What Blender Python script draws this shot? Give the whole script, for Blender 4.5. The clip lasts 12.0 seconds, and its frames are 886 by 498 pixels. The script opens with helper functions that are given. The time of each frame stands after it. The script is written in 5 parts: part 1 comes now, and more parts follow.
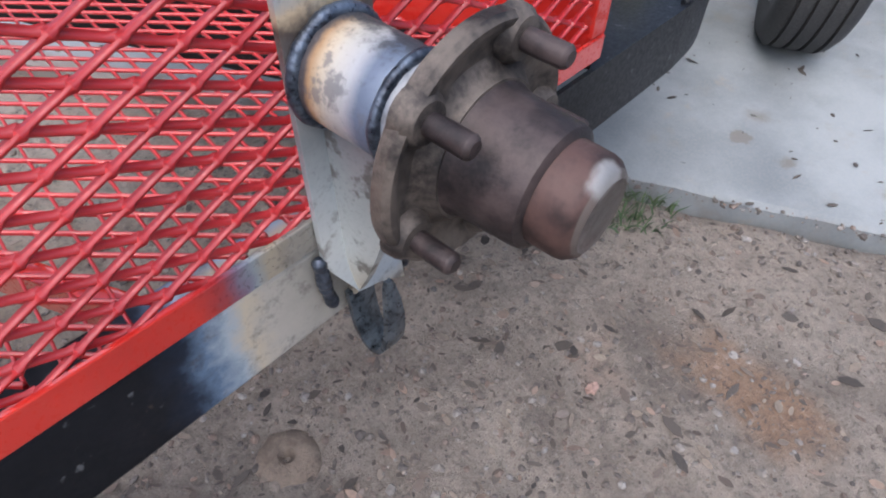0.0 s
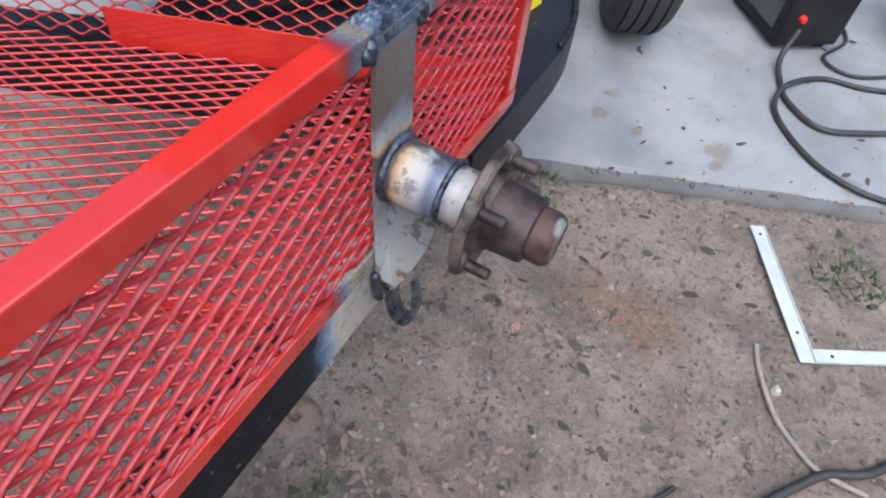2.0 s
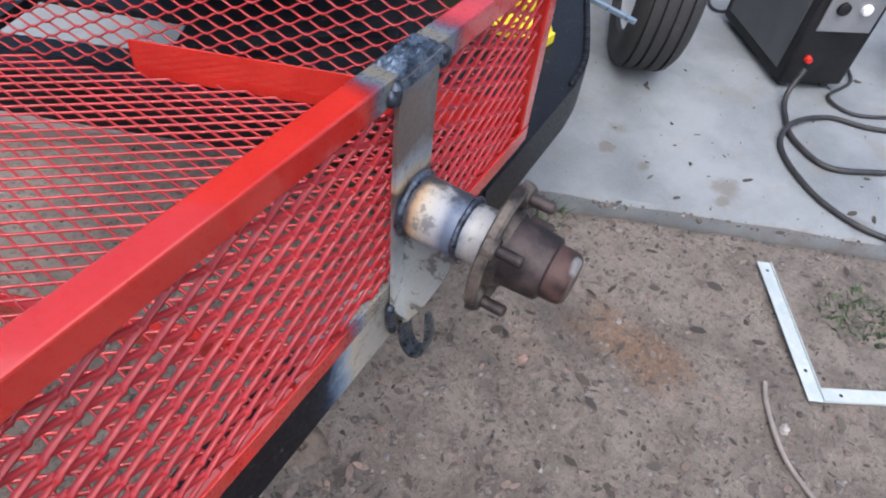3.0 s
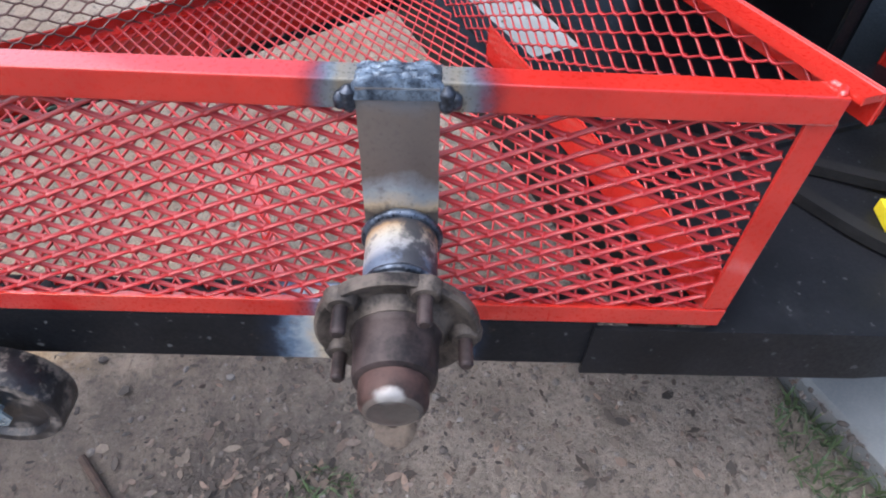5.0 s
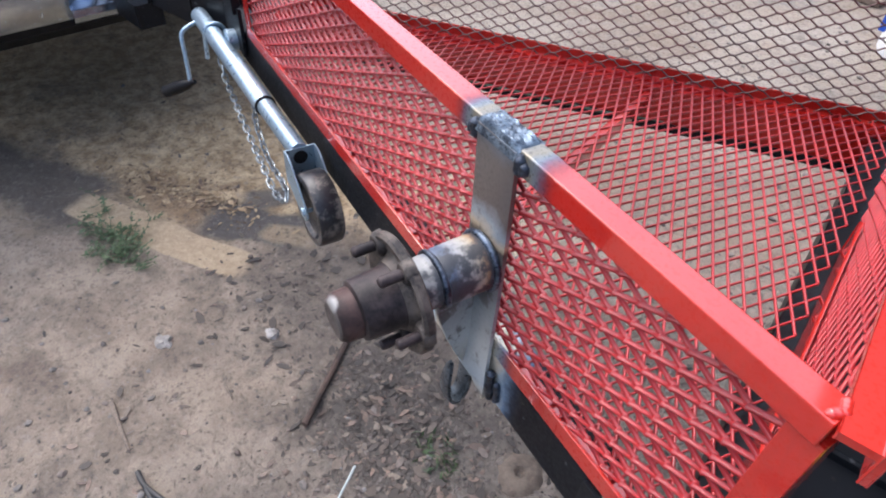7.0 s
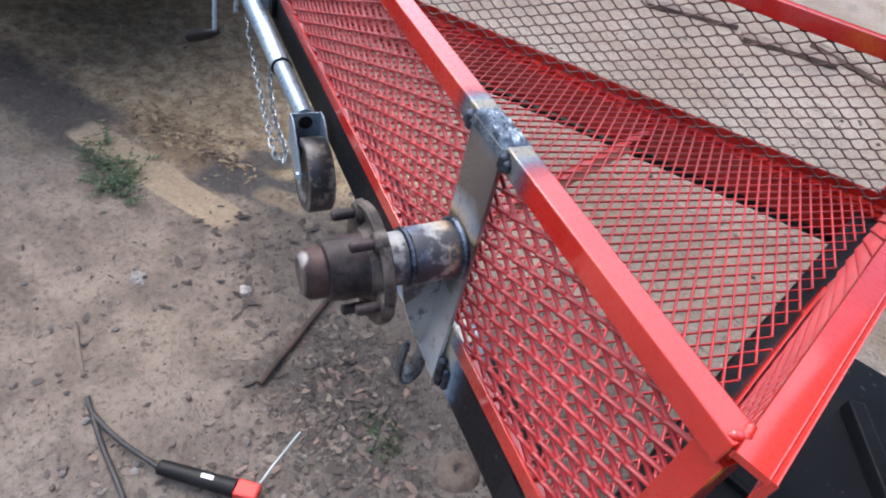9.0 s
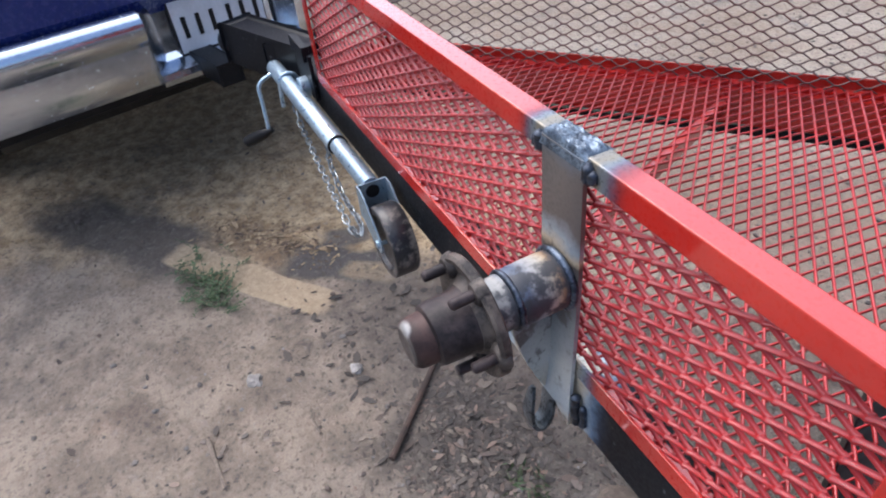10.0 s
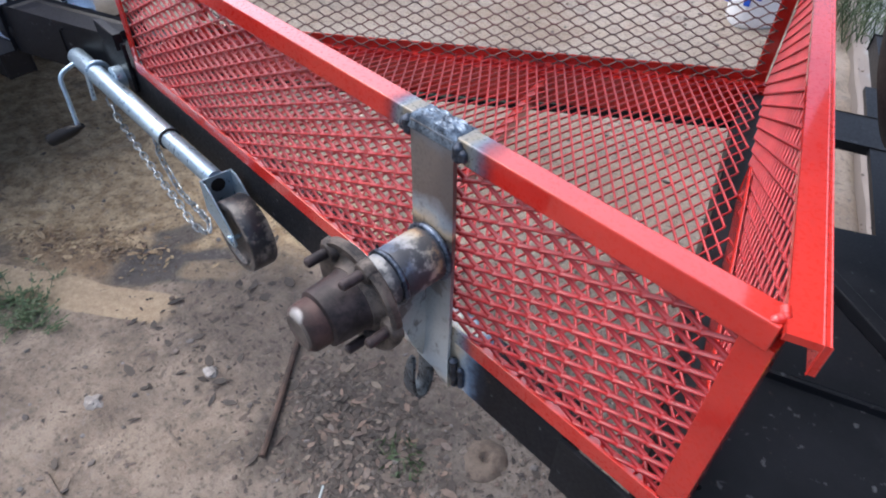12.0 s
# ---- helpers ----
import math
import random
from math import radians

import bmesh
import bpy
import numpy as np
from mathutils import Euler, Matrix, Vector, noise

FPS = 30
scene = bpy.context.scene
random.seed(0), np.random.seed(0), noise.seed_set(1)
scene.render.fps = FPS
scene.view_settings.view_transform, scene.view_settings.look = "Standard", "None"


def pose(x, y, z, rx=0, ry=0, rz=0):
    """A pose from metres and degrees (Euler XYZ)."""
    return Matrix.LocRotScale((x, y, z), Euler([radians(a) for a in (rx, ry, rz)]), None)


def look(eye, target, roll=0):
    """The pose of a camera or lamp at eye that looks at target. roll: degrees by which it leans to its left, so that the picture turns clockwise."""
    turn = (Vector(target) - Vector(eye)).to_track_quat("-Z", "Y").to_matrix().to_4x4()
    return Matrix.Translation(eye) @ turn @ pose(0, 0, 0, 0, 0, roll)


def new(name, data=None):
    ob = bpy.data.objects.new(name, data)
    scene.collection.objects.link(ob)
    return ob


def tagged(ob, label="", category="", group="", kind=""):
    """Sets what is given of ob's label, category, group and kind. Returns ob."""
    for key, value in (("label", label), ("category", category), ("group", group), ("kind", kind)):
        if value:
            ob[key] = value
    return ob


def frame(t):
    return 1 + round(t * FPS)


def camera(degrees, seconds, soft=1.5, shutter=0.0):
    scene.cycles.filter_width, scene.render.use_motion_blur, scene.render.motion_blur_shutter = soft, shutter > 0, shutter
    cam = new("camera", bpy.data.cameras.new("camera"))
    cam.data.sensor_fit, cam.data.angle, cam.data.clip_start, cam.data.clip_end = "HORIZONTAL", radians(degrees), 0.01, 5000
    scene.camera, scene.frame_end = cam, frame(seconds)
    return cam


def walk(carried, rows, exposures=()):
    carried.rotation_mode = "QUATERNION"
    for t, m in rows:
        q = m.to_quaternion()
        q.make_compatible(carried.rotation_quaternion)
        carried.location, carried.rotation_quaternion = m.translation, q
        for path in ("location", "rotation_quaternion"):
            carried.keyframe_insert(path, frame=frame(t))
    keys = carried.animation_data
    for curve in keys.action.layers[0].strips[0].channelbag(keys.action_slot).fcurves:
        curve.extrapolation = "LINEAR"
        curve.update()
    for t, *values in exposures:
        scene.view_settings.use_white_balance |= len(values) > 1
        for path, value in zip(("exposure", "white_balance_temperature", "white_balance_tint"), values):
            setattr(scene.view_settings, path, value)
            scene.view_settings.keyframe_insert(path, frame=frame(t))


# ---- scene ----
cam = camera(71.7, 12.0, soft=2.0)
PATH = [
    (0, (-0.201, -0.265, 0.899), (0.841, 0.646, -0.544), 0.6),
    (0.5, (-0.209, -0.29, 0.942), (0.739, 0.748, -0.481), -2.3),
    (1, (-0.234, -0.341, 1.064), (0.71, 0.693, -0.364), -2.2),
    (1.5, (-0.28, -0.328, 1.115), (0.74, 0.551, -0.364), -1.7),
    (2, (-0.394, -0.244, 1.135), (0.787, 0.284, -0.391), 6.4),
    (2.5, (-0.42, -0.208, 1.14), (0.79, 0.298, -0.37), 6.1),
    (3, (-0.4, -0.231, 1.146), (0.831, 0.341, -0.323), 6.9),
    (3.2, (-0.38, -0.253, 1.147), (0.799, 0.424, -0.32), 5.0),
    (4.8, (-0.027, -0.401, 1.119), (0.271, 0.914, -0.358), 2.8),
    (5, (0.026, -0.413, 1.121), (0.069, 0.977, -0.316), 2.0),
    (5.5, (0.138, -0.437, 1.158), (-0.266, 1.06, -0.105), 3.4),
    (6, (0.207, -0.365, 1.11), (-0.523, 0.943, -0.215), 4.9),
    (6.5, (0.305, -0.301, 1.128), (-0.701, 0.761, -0.236), -0.5),
    (7, (0.402, -0.312, 1.175), (-0.863, 0.485, -0.153), 3.2),
    (7.5, (0.459, -0.306, 1.184), (-0.85, 0.352, -0.177), 4.2),
    (7.7, (0.461, -0.306, 1.187), (-0.88, 0.339, -0.148), 4.6),
    (9.3, (0.42, -0.31, 1.169), (-0.831, 0.51, -0.159), 16.3),
    (9.5, (0.399, -0.314, 1.157), (-0.881, 0.414, -0.196), 13.8),
    (10, (0.405, -0.301, 1.156), (-1.046, 0.298, -0.084), -6.7),
    (10.5, (0.386, -0.339, 1.171), (-0.885, 0.506, -0.122), 1.9),
    (11, (0.366, -0.346, 1.17), (-0.822, 0.548, -0.169), 3.9),
    (11.5, (0.376, -0.353, 1.179), (-0.825, 0.586, -0.117), 1.8),
    (12, (0.401, -0.362, 1.175), (-0.711, 0.678, -0.122), 1.0),
]
walk(cam, [(t, look(eye, target, roll)) for t, eye, target, roll in PATH], [(0.0, 0.82, 5750, 11), (1.5, 0.80, 5750, 11), (2.5, 0.68, 5750, 11), (3.2, 0.64, 5750, 11), (5.0, 0.97, 5750, 11), (7.0, 0.95, 5750, 11), (12.0, 0.8, 5750, 11)])


# ---- world, sun, exposure ----
world = bpy.data.worlds.new("overcast_sky")
scene.world = world
world.use_nodes = True
wn = world.node_tree.nodes
sky = wn.new("ShaderNodeTexSky")
sky.sky_type, sky.sun_disc = "NISHITA", False
sky.sun_elevation, sky.sun_rotation = radians(61), radians(-108)
sky.air_density, sky.dust_density = 1.0, 7.0
wn["Background"].inputs["Strength"].default_value = 0.15
world.node_tree.links.new(sky.outputs[0], wn["Background"].inputs[0])
sun = new("sun", bpy.data.lights.new("sun", "SUN"))
sun.data.energy, sun.data.angle, sun.data.color = 1.6, radians(122), (1.0, 0.98, 0.96)
sun.matrix_world = look((-0.43, -0.14, 0.88), (0, 0, 0))


# ---- materials ----
def material(name):
    m = bpy.data.materials.new(name)
    m.use_nodes = True
    return m, m.node_tree.nodes, m.node_tree.links, m.node_tree.nodes["Principled BSDF"]


def ramp_node(nt, stops):
    r = nt.new("ShaderNodeValToRGB")
    el = r.color_ramp.elements
    while len(el) < len(stops):
        el.new(0.5)
    for e, (p, c) in zip(el, stops):
        e.position = p
        e.color = (*c, 1) if len(c) == 3 else c
    return r


def noise_node(nt, lk, scale, detail=6, rough=0.6, vec=None):
    n = nt.new("ShaderNodeTexNoise")
    n.inputs["Scale"].default_value, n.inputs["Detail"].default_value, n.inputs["Roughness"].default_value = scale, detail, rough
    if vec is not None:
        lk.new(vec, n.inputs["Vector"])
    return n


def where(nt):
    return nt.new("ShaderNodeNewGeometry").outputs["Position"]


def mixed(nt, lk, fac, a, b, mode="MIX"):
    m = nt.new("ShaderNodeMix")
    m.data_type, m.blend_type = "RGBA", mode
    for sock, v in ((m.inputs[0], fac), (m.inputs[6], a), (m.inputs[7], b)):
        if isinstance(v, (int, float)):
            sock.default_value = v
        elif isinstance(v, tuple):
            sock.default_value = (*v, 1)
        else:
            lk.new(v, sock)
    return m.outputs[2]


def bump(nt, lk, p, height, strength, distance):
    b = nt.new("ShaderNodeBump")
    b.inputs["Strength"].default_value, b.inputs["Distance"].default_value = strength, distance
    lk.new(height, b.inputs["Height"])
    lk.new(b.outputs[0], p.inputs["Normal"])


def ranged(nt, lk, value, a, b, c=0.0, d=1.0, smooth=True):
    m = nt.new("ShaderNodeMapRange")
    if smooth:
        m.interpolation_type = "SMOOTHSTEP"
    lk.new(value, m.inputs[0])
    for n, v in zip((1, 2, 3, 4), (a, b, c, d)):
        m.inputs[n].default_value = v
    return m.outputs[0]


def calc(nt, lk, op, a, b=0.0, c=None):
    m = nt.new("ShaderNodeMath")
    m.operation = op
    for n, v in enumerate((a, b) if c is None else (a, b, c)):
        if isinstance(v, (int, float)):
            m.inputs[n].default_value = v
        else:
            lk.new(v, m.inputs[n])
    return m.outputs[0]


def axes(nt, lk, vec):
    s = nt.new("ShaderNodeSeparateXYZ")
    lk.new(vec, s.inputs[0])
    return s.outputs


def mottled(name, dark, light, scale, rough, metal=0.0, fine=None, bump_scale=None, bump_by=0.0, coat=0.0, bump_m=0.002):
    """A surface of two tones at two scales, with fine relief."""
    m, nt, lk, p = material(name)
    pos = where(nt)
    big = noise_node(nt, lk, scale, 4, 0.6, pos)
    small = noise_node(nt, lk, fine or scale * 9, 8, 0.7, pos)
    f = calc(nt, lk, "ADD", calc(nt, lk, "MULTIPLY", big.outputs[0], 0.6), calc(nt, lk, "MULTIPLY", small.outputs[0], 0.4))
    lk.new(mixed(nt, lk, ranged(nt, lk, f, 0.36, 0.64), dark, light), p.inputs["Base Color"])
    lk.new(ranged(nt, lk, small.outputs[0], 0.3, 0.7, rough - 0.08, rough + 0.08), p.inputs["Roughness"])
    p.inputs["Metallic"].default_value = metal
    p.inputs["Coat Weight"].default_value = coat
    p.inputs["Coat Roughness"].default_value = 0.15
    if bump_by:
        bump(nt, lk, p, noise_node(nt, lk, bump_scale, 6, 0.65, pos).outputs[0], bump_by, bump_m)
    return m


def painted(name, dark, light, rough, coat, bare_at=(), metal_bare=0.5, gloss=0.5, pale=1.0, specks=0.0):
    """Brushed-on paint; bare_at: places (x, y, z, half length along the rail, half depth) where welding has burnt it off to heat-tinted steel."""
    m, nt, lk, p = material(name)
    pos = where(nt)
    big = noise_node(nt, lk, 6, 4, 0.6, pos)
    fine = noise_node(nt, lk, 220, 4, 0.6, pos)
    colour = mixed(nt, lk, ranged(nt, lk, big.outputs[0], 0.35, 0.65), dark, light)
    grit = noise_node(nt, lk, 45, 8, 0.75, pos)
    colour = mixed(nt, lk, ranged(nt, lk, grit.outputs[0], 0.62, 0.75, 0.0, 0.25), colour, (0.2, 0.15, 0.11))
    if specks:
        dust = noise_node(nt, lk, 75, 3, 0.5, pos)
        colour = mixed(nt, lk, ranged(nt, lk, dust.outputs[0], 0.66, 0.74, 0.0, specks), colour, (0.24, 0.25, 0.26))
        scuff = noise_node(nt, lk, 4.5, 6, 0.7, pos)
        colour = mixed(nt, lk, ranged(nt, lk, scuff.outputs[0], 0.56, 0.72, 0.0, 0.35 * specks), colour, (0.10, 0.105, 0.115))
    rough_out = ranged(nt, lk, fine.outputs[0], 0.3, 0.7, rough - 0.06, rough + 0.08)
    if bare_at:
        x, y, z = axes(nt, lk, pos)
        ragged = calc(nt, lk, "MULTIPLY", calc(nt, lk, "SUBTRACT", noise_node(nt, lk, 30, 6, 0.65, pos).outputs[0], 0.5), 0.05)
        total = None
        for cx, cy, cz, far_l, far_r, depth in bare_at:
            off = calc(nt, lk, "SUBTRACT", x, cx)
            left = calc(nt, lk, "DIVIDE", calc(nt, lk, "MULTIPLY", off, -1.0), far_l)
            right = calc(nt, lk, "DIVIDE", off, far_r)
            along = calc(nt, lk, "MAXIMUM", left, right)
            dz = calc(nt, lk, "DIVIDE", calc(nt, lk, "ABSOLUTE", calc(nt, lk, "SUBTRACT", z, cz)), depth)
            away = calc(nt, lk, "MAXIMUM", along, dz)
            away = calc(nt, lk, "ADD", away, calc(nt, lk, "MULTIPLY", ragged, 8.0))
            away = calc(nt, lk, "MAXIMUM", away, calc(nt, lk, "DIVIDE", calc(nt, lk, "ABSOLUTE", calc(nt, lk, "SUBTRACT", y, cy)), 0.06))
            total = away if total is None else calc(nt, lk, "MINIMUM", total, away)
        tint = ramp_node(nt, [(p, tuple(pale * v for v in c)) for p, c in ((0.0, (0.36, 0.35, 0.31)), (0.45, (0.5, 0.48, 0.43)), (0.6, (0.6, 0.54, 0.42)), (0.73, (0.42, 0.49, 0.55)), (0.85, (0.17, 0.25, 0.37)), (1.0, (0.03, 0.045, 0.08)))])
        lk.new(total, tint.inputs[0])
        stain = mixed(nt, lk, ranged(nt, lk, grit.outputs[0], 0.5, 0.7, 0.0, 0.6), tint.outputs[0], (0.1, 0.09, 0.085))
        bare = ranged(nt, lk, total, 0.7, 1.2, 1.0, 0.0)
        colour = mixed(nt, lk, bare, colour, stain)
        lk.new(calc(nt, lk, "MULTIPLY", bare, metal_bare), p.inputs["Metallic"])
        lk.new(calc(nt, lk, "MULTIPLY", calc(nt, lk, "SUBTRACT", 1.0, bare), coat), p.inputs["Coat Weight"])
    else:
        p.inputs["Coat Weight"].default_value = coat
    p.inputs["Coat Roughness"].default_value = 0.08
    p.inputs["Coat IOR"].default_value = 1.70
    p.inputs["Specular IOR Level"].default_value = gloss
    lk.new(rough_out, p.inputs["Roughness"])
    lk.new(colour, p.inputs["Base Color"])
    bump(nt, lk, p, noise_node(nt, lk, 60, 4, 0.5, pos).outputs[0], 0.16, 0.001)
    return m


def tinted(name, axis, start, end, stops, blotch, rough=0.42, metal=0.55, patch=18, soot=None):
    """Heat-tinted steel: its colours run along one axis from start to end, with sooty blotches."""
    m, nt, lk, p = material(name)
    pos = where(nt)
    wob = calc(nt, lk, "MULTIPLY", calc(nt, lk, "SUBTRACT", noise_node(nt, lk, 22, 5, 0.6, pos).outputs[0], 0.5), 0.12 * (end - start))
    along = calc(nt, lk, "ADD", axes(nt, lk, pos)[axis], wob)
    r = ramp_node(nt, stops)
    lk.new(ranged(nt, lk, along, start, end, smooth=False), r.inputs[0])
    blot = noise_node(nt, lk, patch, 6, 0.6, pos)
    fine = noise_node(nt, lk, 260, 6, 0.7, pos)
    colour = mixed(nt, lk, ranged(nt, lk, blot.outputs[0], 0.54, 0.62, 0.0, 0.7), r.outputs[0], blotch)
    colour = mixed(nt, lk, ranged(nt, lk, fine.outputs[0], 0.55, 0.75, 0.0, 0.35), colour, (0.05, 0.045, 0.04))
    if soot is not None:
        off = calc(nt, lk, "ADD", axes(nt, lk, pos)[0], calc(nt, lk, "MULTIPLY", calc(nt, lk, "SUBTRACT", noise_node(nt, lk, 48, 6, 0.65, pos).outputs[0], 0.5), 0.09))
        cloud = ranged(nt, lk, noise_node(nt, lk, 42, 5, 0.6, pos).outputs[0], 0.40, 0.54, 0.1, 0.95)
        colour = mixed(nt, lk, calc(nt, lk, "MULTIPLY", ranged(nt, lk, off, soot[0], soot[1]), cloud), colour, (0.035, 0.038, 0.046))
    lk.new(colour, p.inputs["Base Color"])
    p.inputs["Metallic"].default_value = metal
    lk.new(ranged(nt, lk, fine.outputs[0], 0.3, 0.7, rough - 0.1, rough + 0.15), p.inputs["Roughness"])
    bump(nt, lk, p, fine.outputs[0], 0.15, 0.0006)
    return m


def island_toned(name, tones, rough, metal=0.0, per_object=False):
    """Every loose piece takes a tone of its own."""
    m, nt, lk, p = material(name)
    r = ramp_node(nt, [(n / max(1, len(tones) - 1), tuple(0.75 * v for v in c)) for n, c in enumerate(tones)])
    rnd = nt.new("ShaderNodeNewGeometry").outputs["Random Per Island"]
    lk.new(rnd, r.inputs[0])
    n = noise_node(nt, lk, 120, 5, 0.6, where(nt))
    lk.new(mixed(nt, lk, ranged(nt, lk, n.outputs[0], 0.35, 0.7, 0.0, 0.45), r.outputs[0], (0.07, 0.055, 0.045)), p.inputs["Base Color"])
    p.inputs["Roughness"].default_value, p.inputs["Metallic"].default_value = rough, metal
    return m


RED_D, RED_L = (0.39, 0.014, 0.009), (0.49, 0.024, 0.015)
red_paint = painted("red_paint", RED_D, RED_L, 0.30, 1.0, gloss=0.12)
red_rail = painted("red_paint_burnt_at_weld", RED_D, RED_L, 0.30, 1.0, [(0.0, 0.0, 0.866, 0.072, 0.076, 0.2)], gloss=0.12, pale=0.42)
red_lower = painted("red_paint_burnt_at_bracket", RED_D, RED_L, 0.30, 1.0, [(-0.01, 0.0, 0.59, 0.10, 0.075, 0.2)], gloss=0.12, pale=0.7)
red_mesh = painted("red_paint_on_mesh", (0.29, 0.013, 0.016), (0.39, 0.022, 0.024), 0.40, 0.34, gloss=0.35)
# darkened red for the far sheet: its backlit look is put into the colour
far_mesh = painted("backlit_dark_red_mesh", (0.05, 0.022, 0.02), (0.10, 0.035, 0.03), 0.5, 0.0)
black_paint = painted("black_paint", (0.006, 0.007, 0.009), (0.011, 0.012, 0.015), 0.42, 0.0, gloss=0.17, specks=0.22)
tank_paint = painted("heat_proof_black_paint", (0.004, 0.0045, 0.006), (0.007, 0.008, 0.010), 0.55, 0.0, gloss=0.1)
black_beam = painted("black_paint_burnt_at_bracket", (0.006, 0.007, 0.009), (0.010, 0.011, 0.014), 0.46, 0.0, [(-0.02, 0.0, 0.55, 0.13, 0.10, 0.2)], gloss=0.14, specks=0.3)
# heat tint; the grey just below the tube also holds the tube's shade
strap_steel = tinted("heat_tinted_strap", 2, 0.45, 0.89, [(0.0, (0.14, 0.14, 0.15)), (0.1, (0.56, 0.47, 0.32)), (0.17, (0.46, 0.52, 0.56)), (0.3, (0.58, 0.62, 0.62)), (0.42, (0.40, 0.45, 0.48)), (0.52, (0.24, 0.27, 0.29)), (0.60, (0.26, 0.27, 0.28)), (0.665, (0.1, 0.08, 0.07)), (0.69, (0.56, 0.46, 0.32)), (0.725, (0.34, 0.38, 0.42)), (0.77, (0.17, 0.14, 0.125)), (0.9, (0.19, 0.165, 0.15)), (0.96, (0.2, 0.23, 0.27)), (1.0, (0.3, 0.36, 0.42))], (0.14, 0.12, 0.11))
pipe_steel = tinted("heat_tinted_pipe", 1, -0.10, -0.006, [(0.0, (0.27, 0.28, 0.29)), (0.2, (0.31, 0.31, 0.3)), (0.33, (0.1, 0.13, 0.19)), (0.46, (0.09, 0.115, 0.17)), (0.56, (0.3, 0.31, 0.33)), (0.7, (0.38, 0.365, 0.33)), (0.8, (0.42, 0.35, 0.255)), (0.86, (0.30, 0.19, 0.10)), (0.9, (0.05, 0.045, 0.05)), (1.0, (0.05, 0.05, 0.055))], (0.10, 0.105, 0.12), rough=0.5, metal=0.15, patch=44, soot=(-0.012, 0.010))
# heat tint, with the top darkened to carry the shade under the tube
gusset_steel = tinted("heat_tinted_gusset", 2, 0.43, 0.68, [(0.0, (0.05, 0.055, 0.06)), (0.3, (0.2, 0.2, 0.19)), (0.42, (0.46, 0.42, 0.34)), (0.6, (0.5, 0.53, 0.52)), (1.0, (0.24, 0.27, 0.29))], (0.07, 0.055, 0.045), patch=34)
blued_steel = mottled("blued_steel_offcut", (0.014, 0.017, 0.022), (0.13, 0.155, 0.18), 46, 0.32, 0.6, 220, 160, 0.2, bump_m=0.001)
weld_bright = mottled("bright_weld_bead", (0.022, 0.032, 0.05), (0.15, 0.195, 0.25), 60, 0.3, 0.65, 260, 180, 0.6, bump_m=0.0012)
weld_ring = mottled("blued_ring_weld", (0.012, 0.015, 0.024), (0.12, 0.15, 0.2), 60, 0.33, 0.65, 260, 200, 0.6, bump_m=0.0012)
weld_dark = mottled("sooty_weld_lump", (0.010, 0.012, 0.017), (0.075, 0.09, 0.12), 70, 0.35, 0.6, 300, 200, 0.6, bump_m=0.0012)
rusty = mottled("greasy_rusted_iron", (0.013, 0.0110, 0.0118), (0.056, 0.0425, 0.0415), 34, 0.46, 0.15, 160, 240, 0.35, bump_m=0.001)
flange_rust = mottled("rusted_flange_with_old_grease", (0.018, 0.0165, 0.017), (0.125, 0.105, 0.09), 34, 0.5, 0.3, 190, 160, 0.5, bump_m=0.0015)


def spotted_cap():
    """Rusty cap with one bright spot on the upper rim."""
    m, nt, lk, p = material("rusty_cap_with_bright_spot")
    pos = where(nt)
    x, y, z = axes(nt, lk, pos)
    grit = noise_node(nt, lk, 160, 6, 0.65, pos)
    wide = noise_node(nt, lk, 45, 4, 0.6, pos)
    colour = mixed(nt, lk, ranged(nt, lk, wide.outputs[0], 0.35, 0.65), (0.022, 0.015, 0.0145), (0.068, 0.04, 0.035))
    away = None
    for v, c, size in ((x, -0.003, 0.012), (y, -0.183, 0.0085), (z, 0.7295, 0.0085)):
        d = calc(nt, lk, "POWER", calc(nt, lk, "DIVIDE", calc(nt, lk, "SUBTRACT", v, c), size), 2.0)
        away = d if away is None else calc(nt, lk, "ADD", away, d)
    away = calc(nt, lk, "ADD", away, calc(nt, lk, "MULTIPLY", calc(nt, lk, "SUBTRACT", wide.outputs[0], 0.5), 2.2))
    shiny = ranged(nt, lk, away, 0.15, 1.3, 1.0, 0.0)
    end = ranged(nt, lk, y, -0.1830, -0.1838, 0.0, 0.6)
    colour = mixed(nt, lk, end, colour, (0.11, 0.1, 0.09))
    lk.new(mixed(nt, lk, shiny, colour, (0.3, 0.29, 0.28)), p.inputs["Base Color"])
    lk.new(calc(nt, lk, "MULTIPLY_ADD", shiny, 0.6, 0.1), p.inputs["Metallic"])
    lk.new(ranged(nt, lk, grit.outputs[0], 0.3, 0.7, 0.42, 0.62), p.inputs["Roughness"])
    bump(nt, lk, p, grit.outputs[0], 0.35, 0.0008)
    return m


def caked(name, base, mud, scale, lo, hi, rough):
    """A dark surface with patches of dried mud."""
    m, nt, lk, p = material(name)
    pos = where(nt)
    n = noise_node(nt, lk, scale, 7, 0.7, pos)
    f = noise_node(nt, lk, 180, 5, 0.7, pos)
    clean = mixed(nt, lk, ranged(nt, lk, f.outputs[0], 0.35, 0.7), base, tuple(2.2 * v for v in base))
    lk.new(mixed(nt, lk, ranged(nt, lk, n.outputs[0], lo, hi, 0.0, 0.7), clean, mud), p.inputs["Base Color"])
    lk.new(ranged(nt, lk, n.outputs[0], lo, hi, rough, 0.9), p.inputs["Roughness"])
    bump(nt, lk, p, n.outputs[0], 0.5, 0.002)
    return m


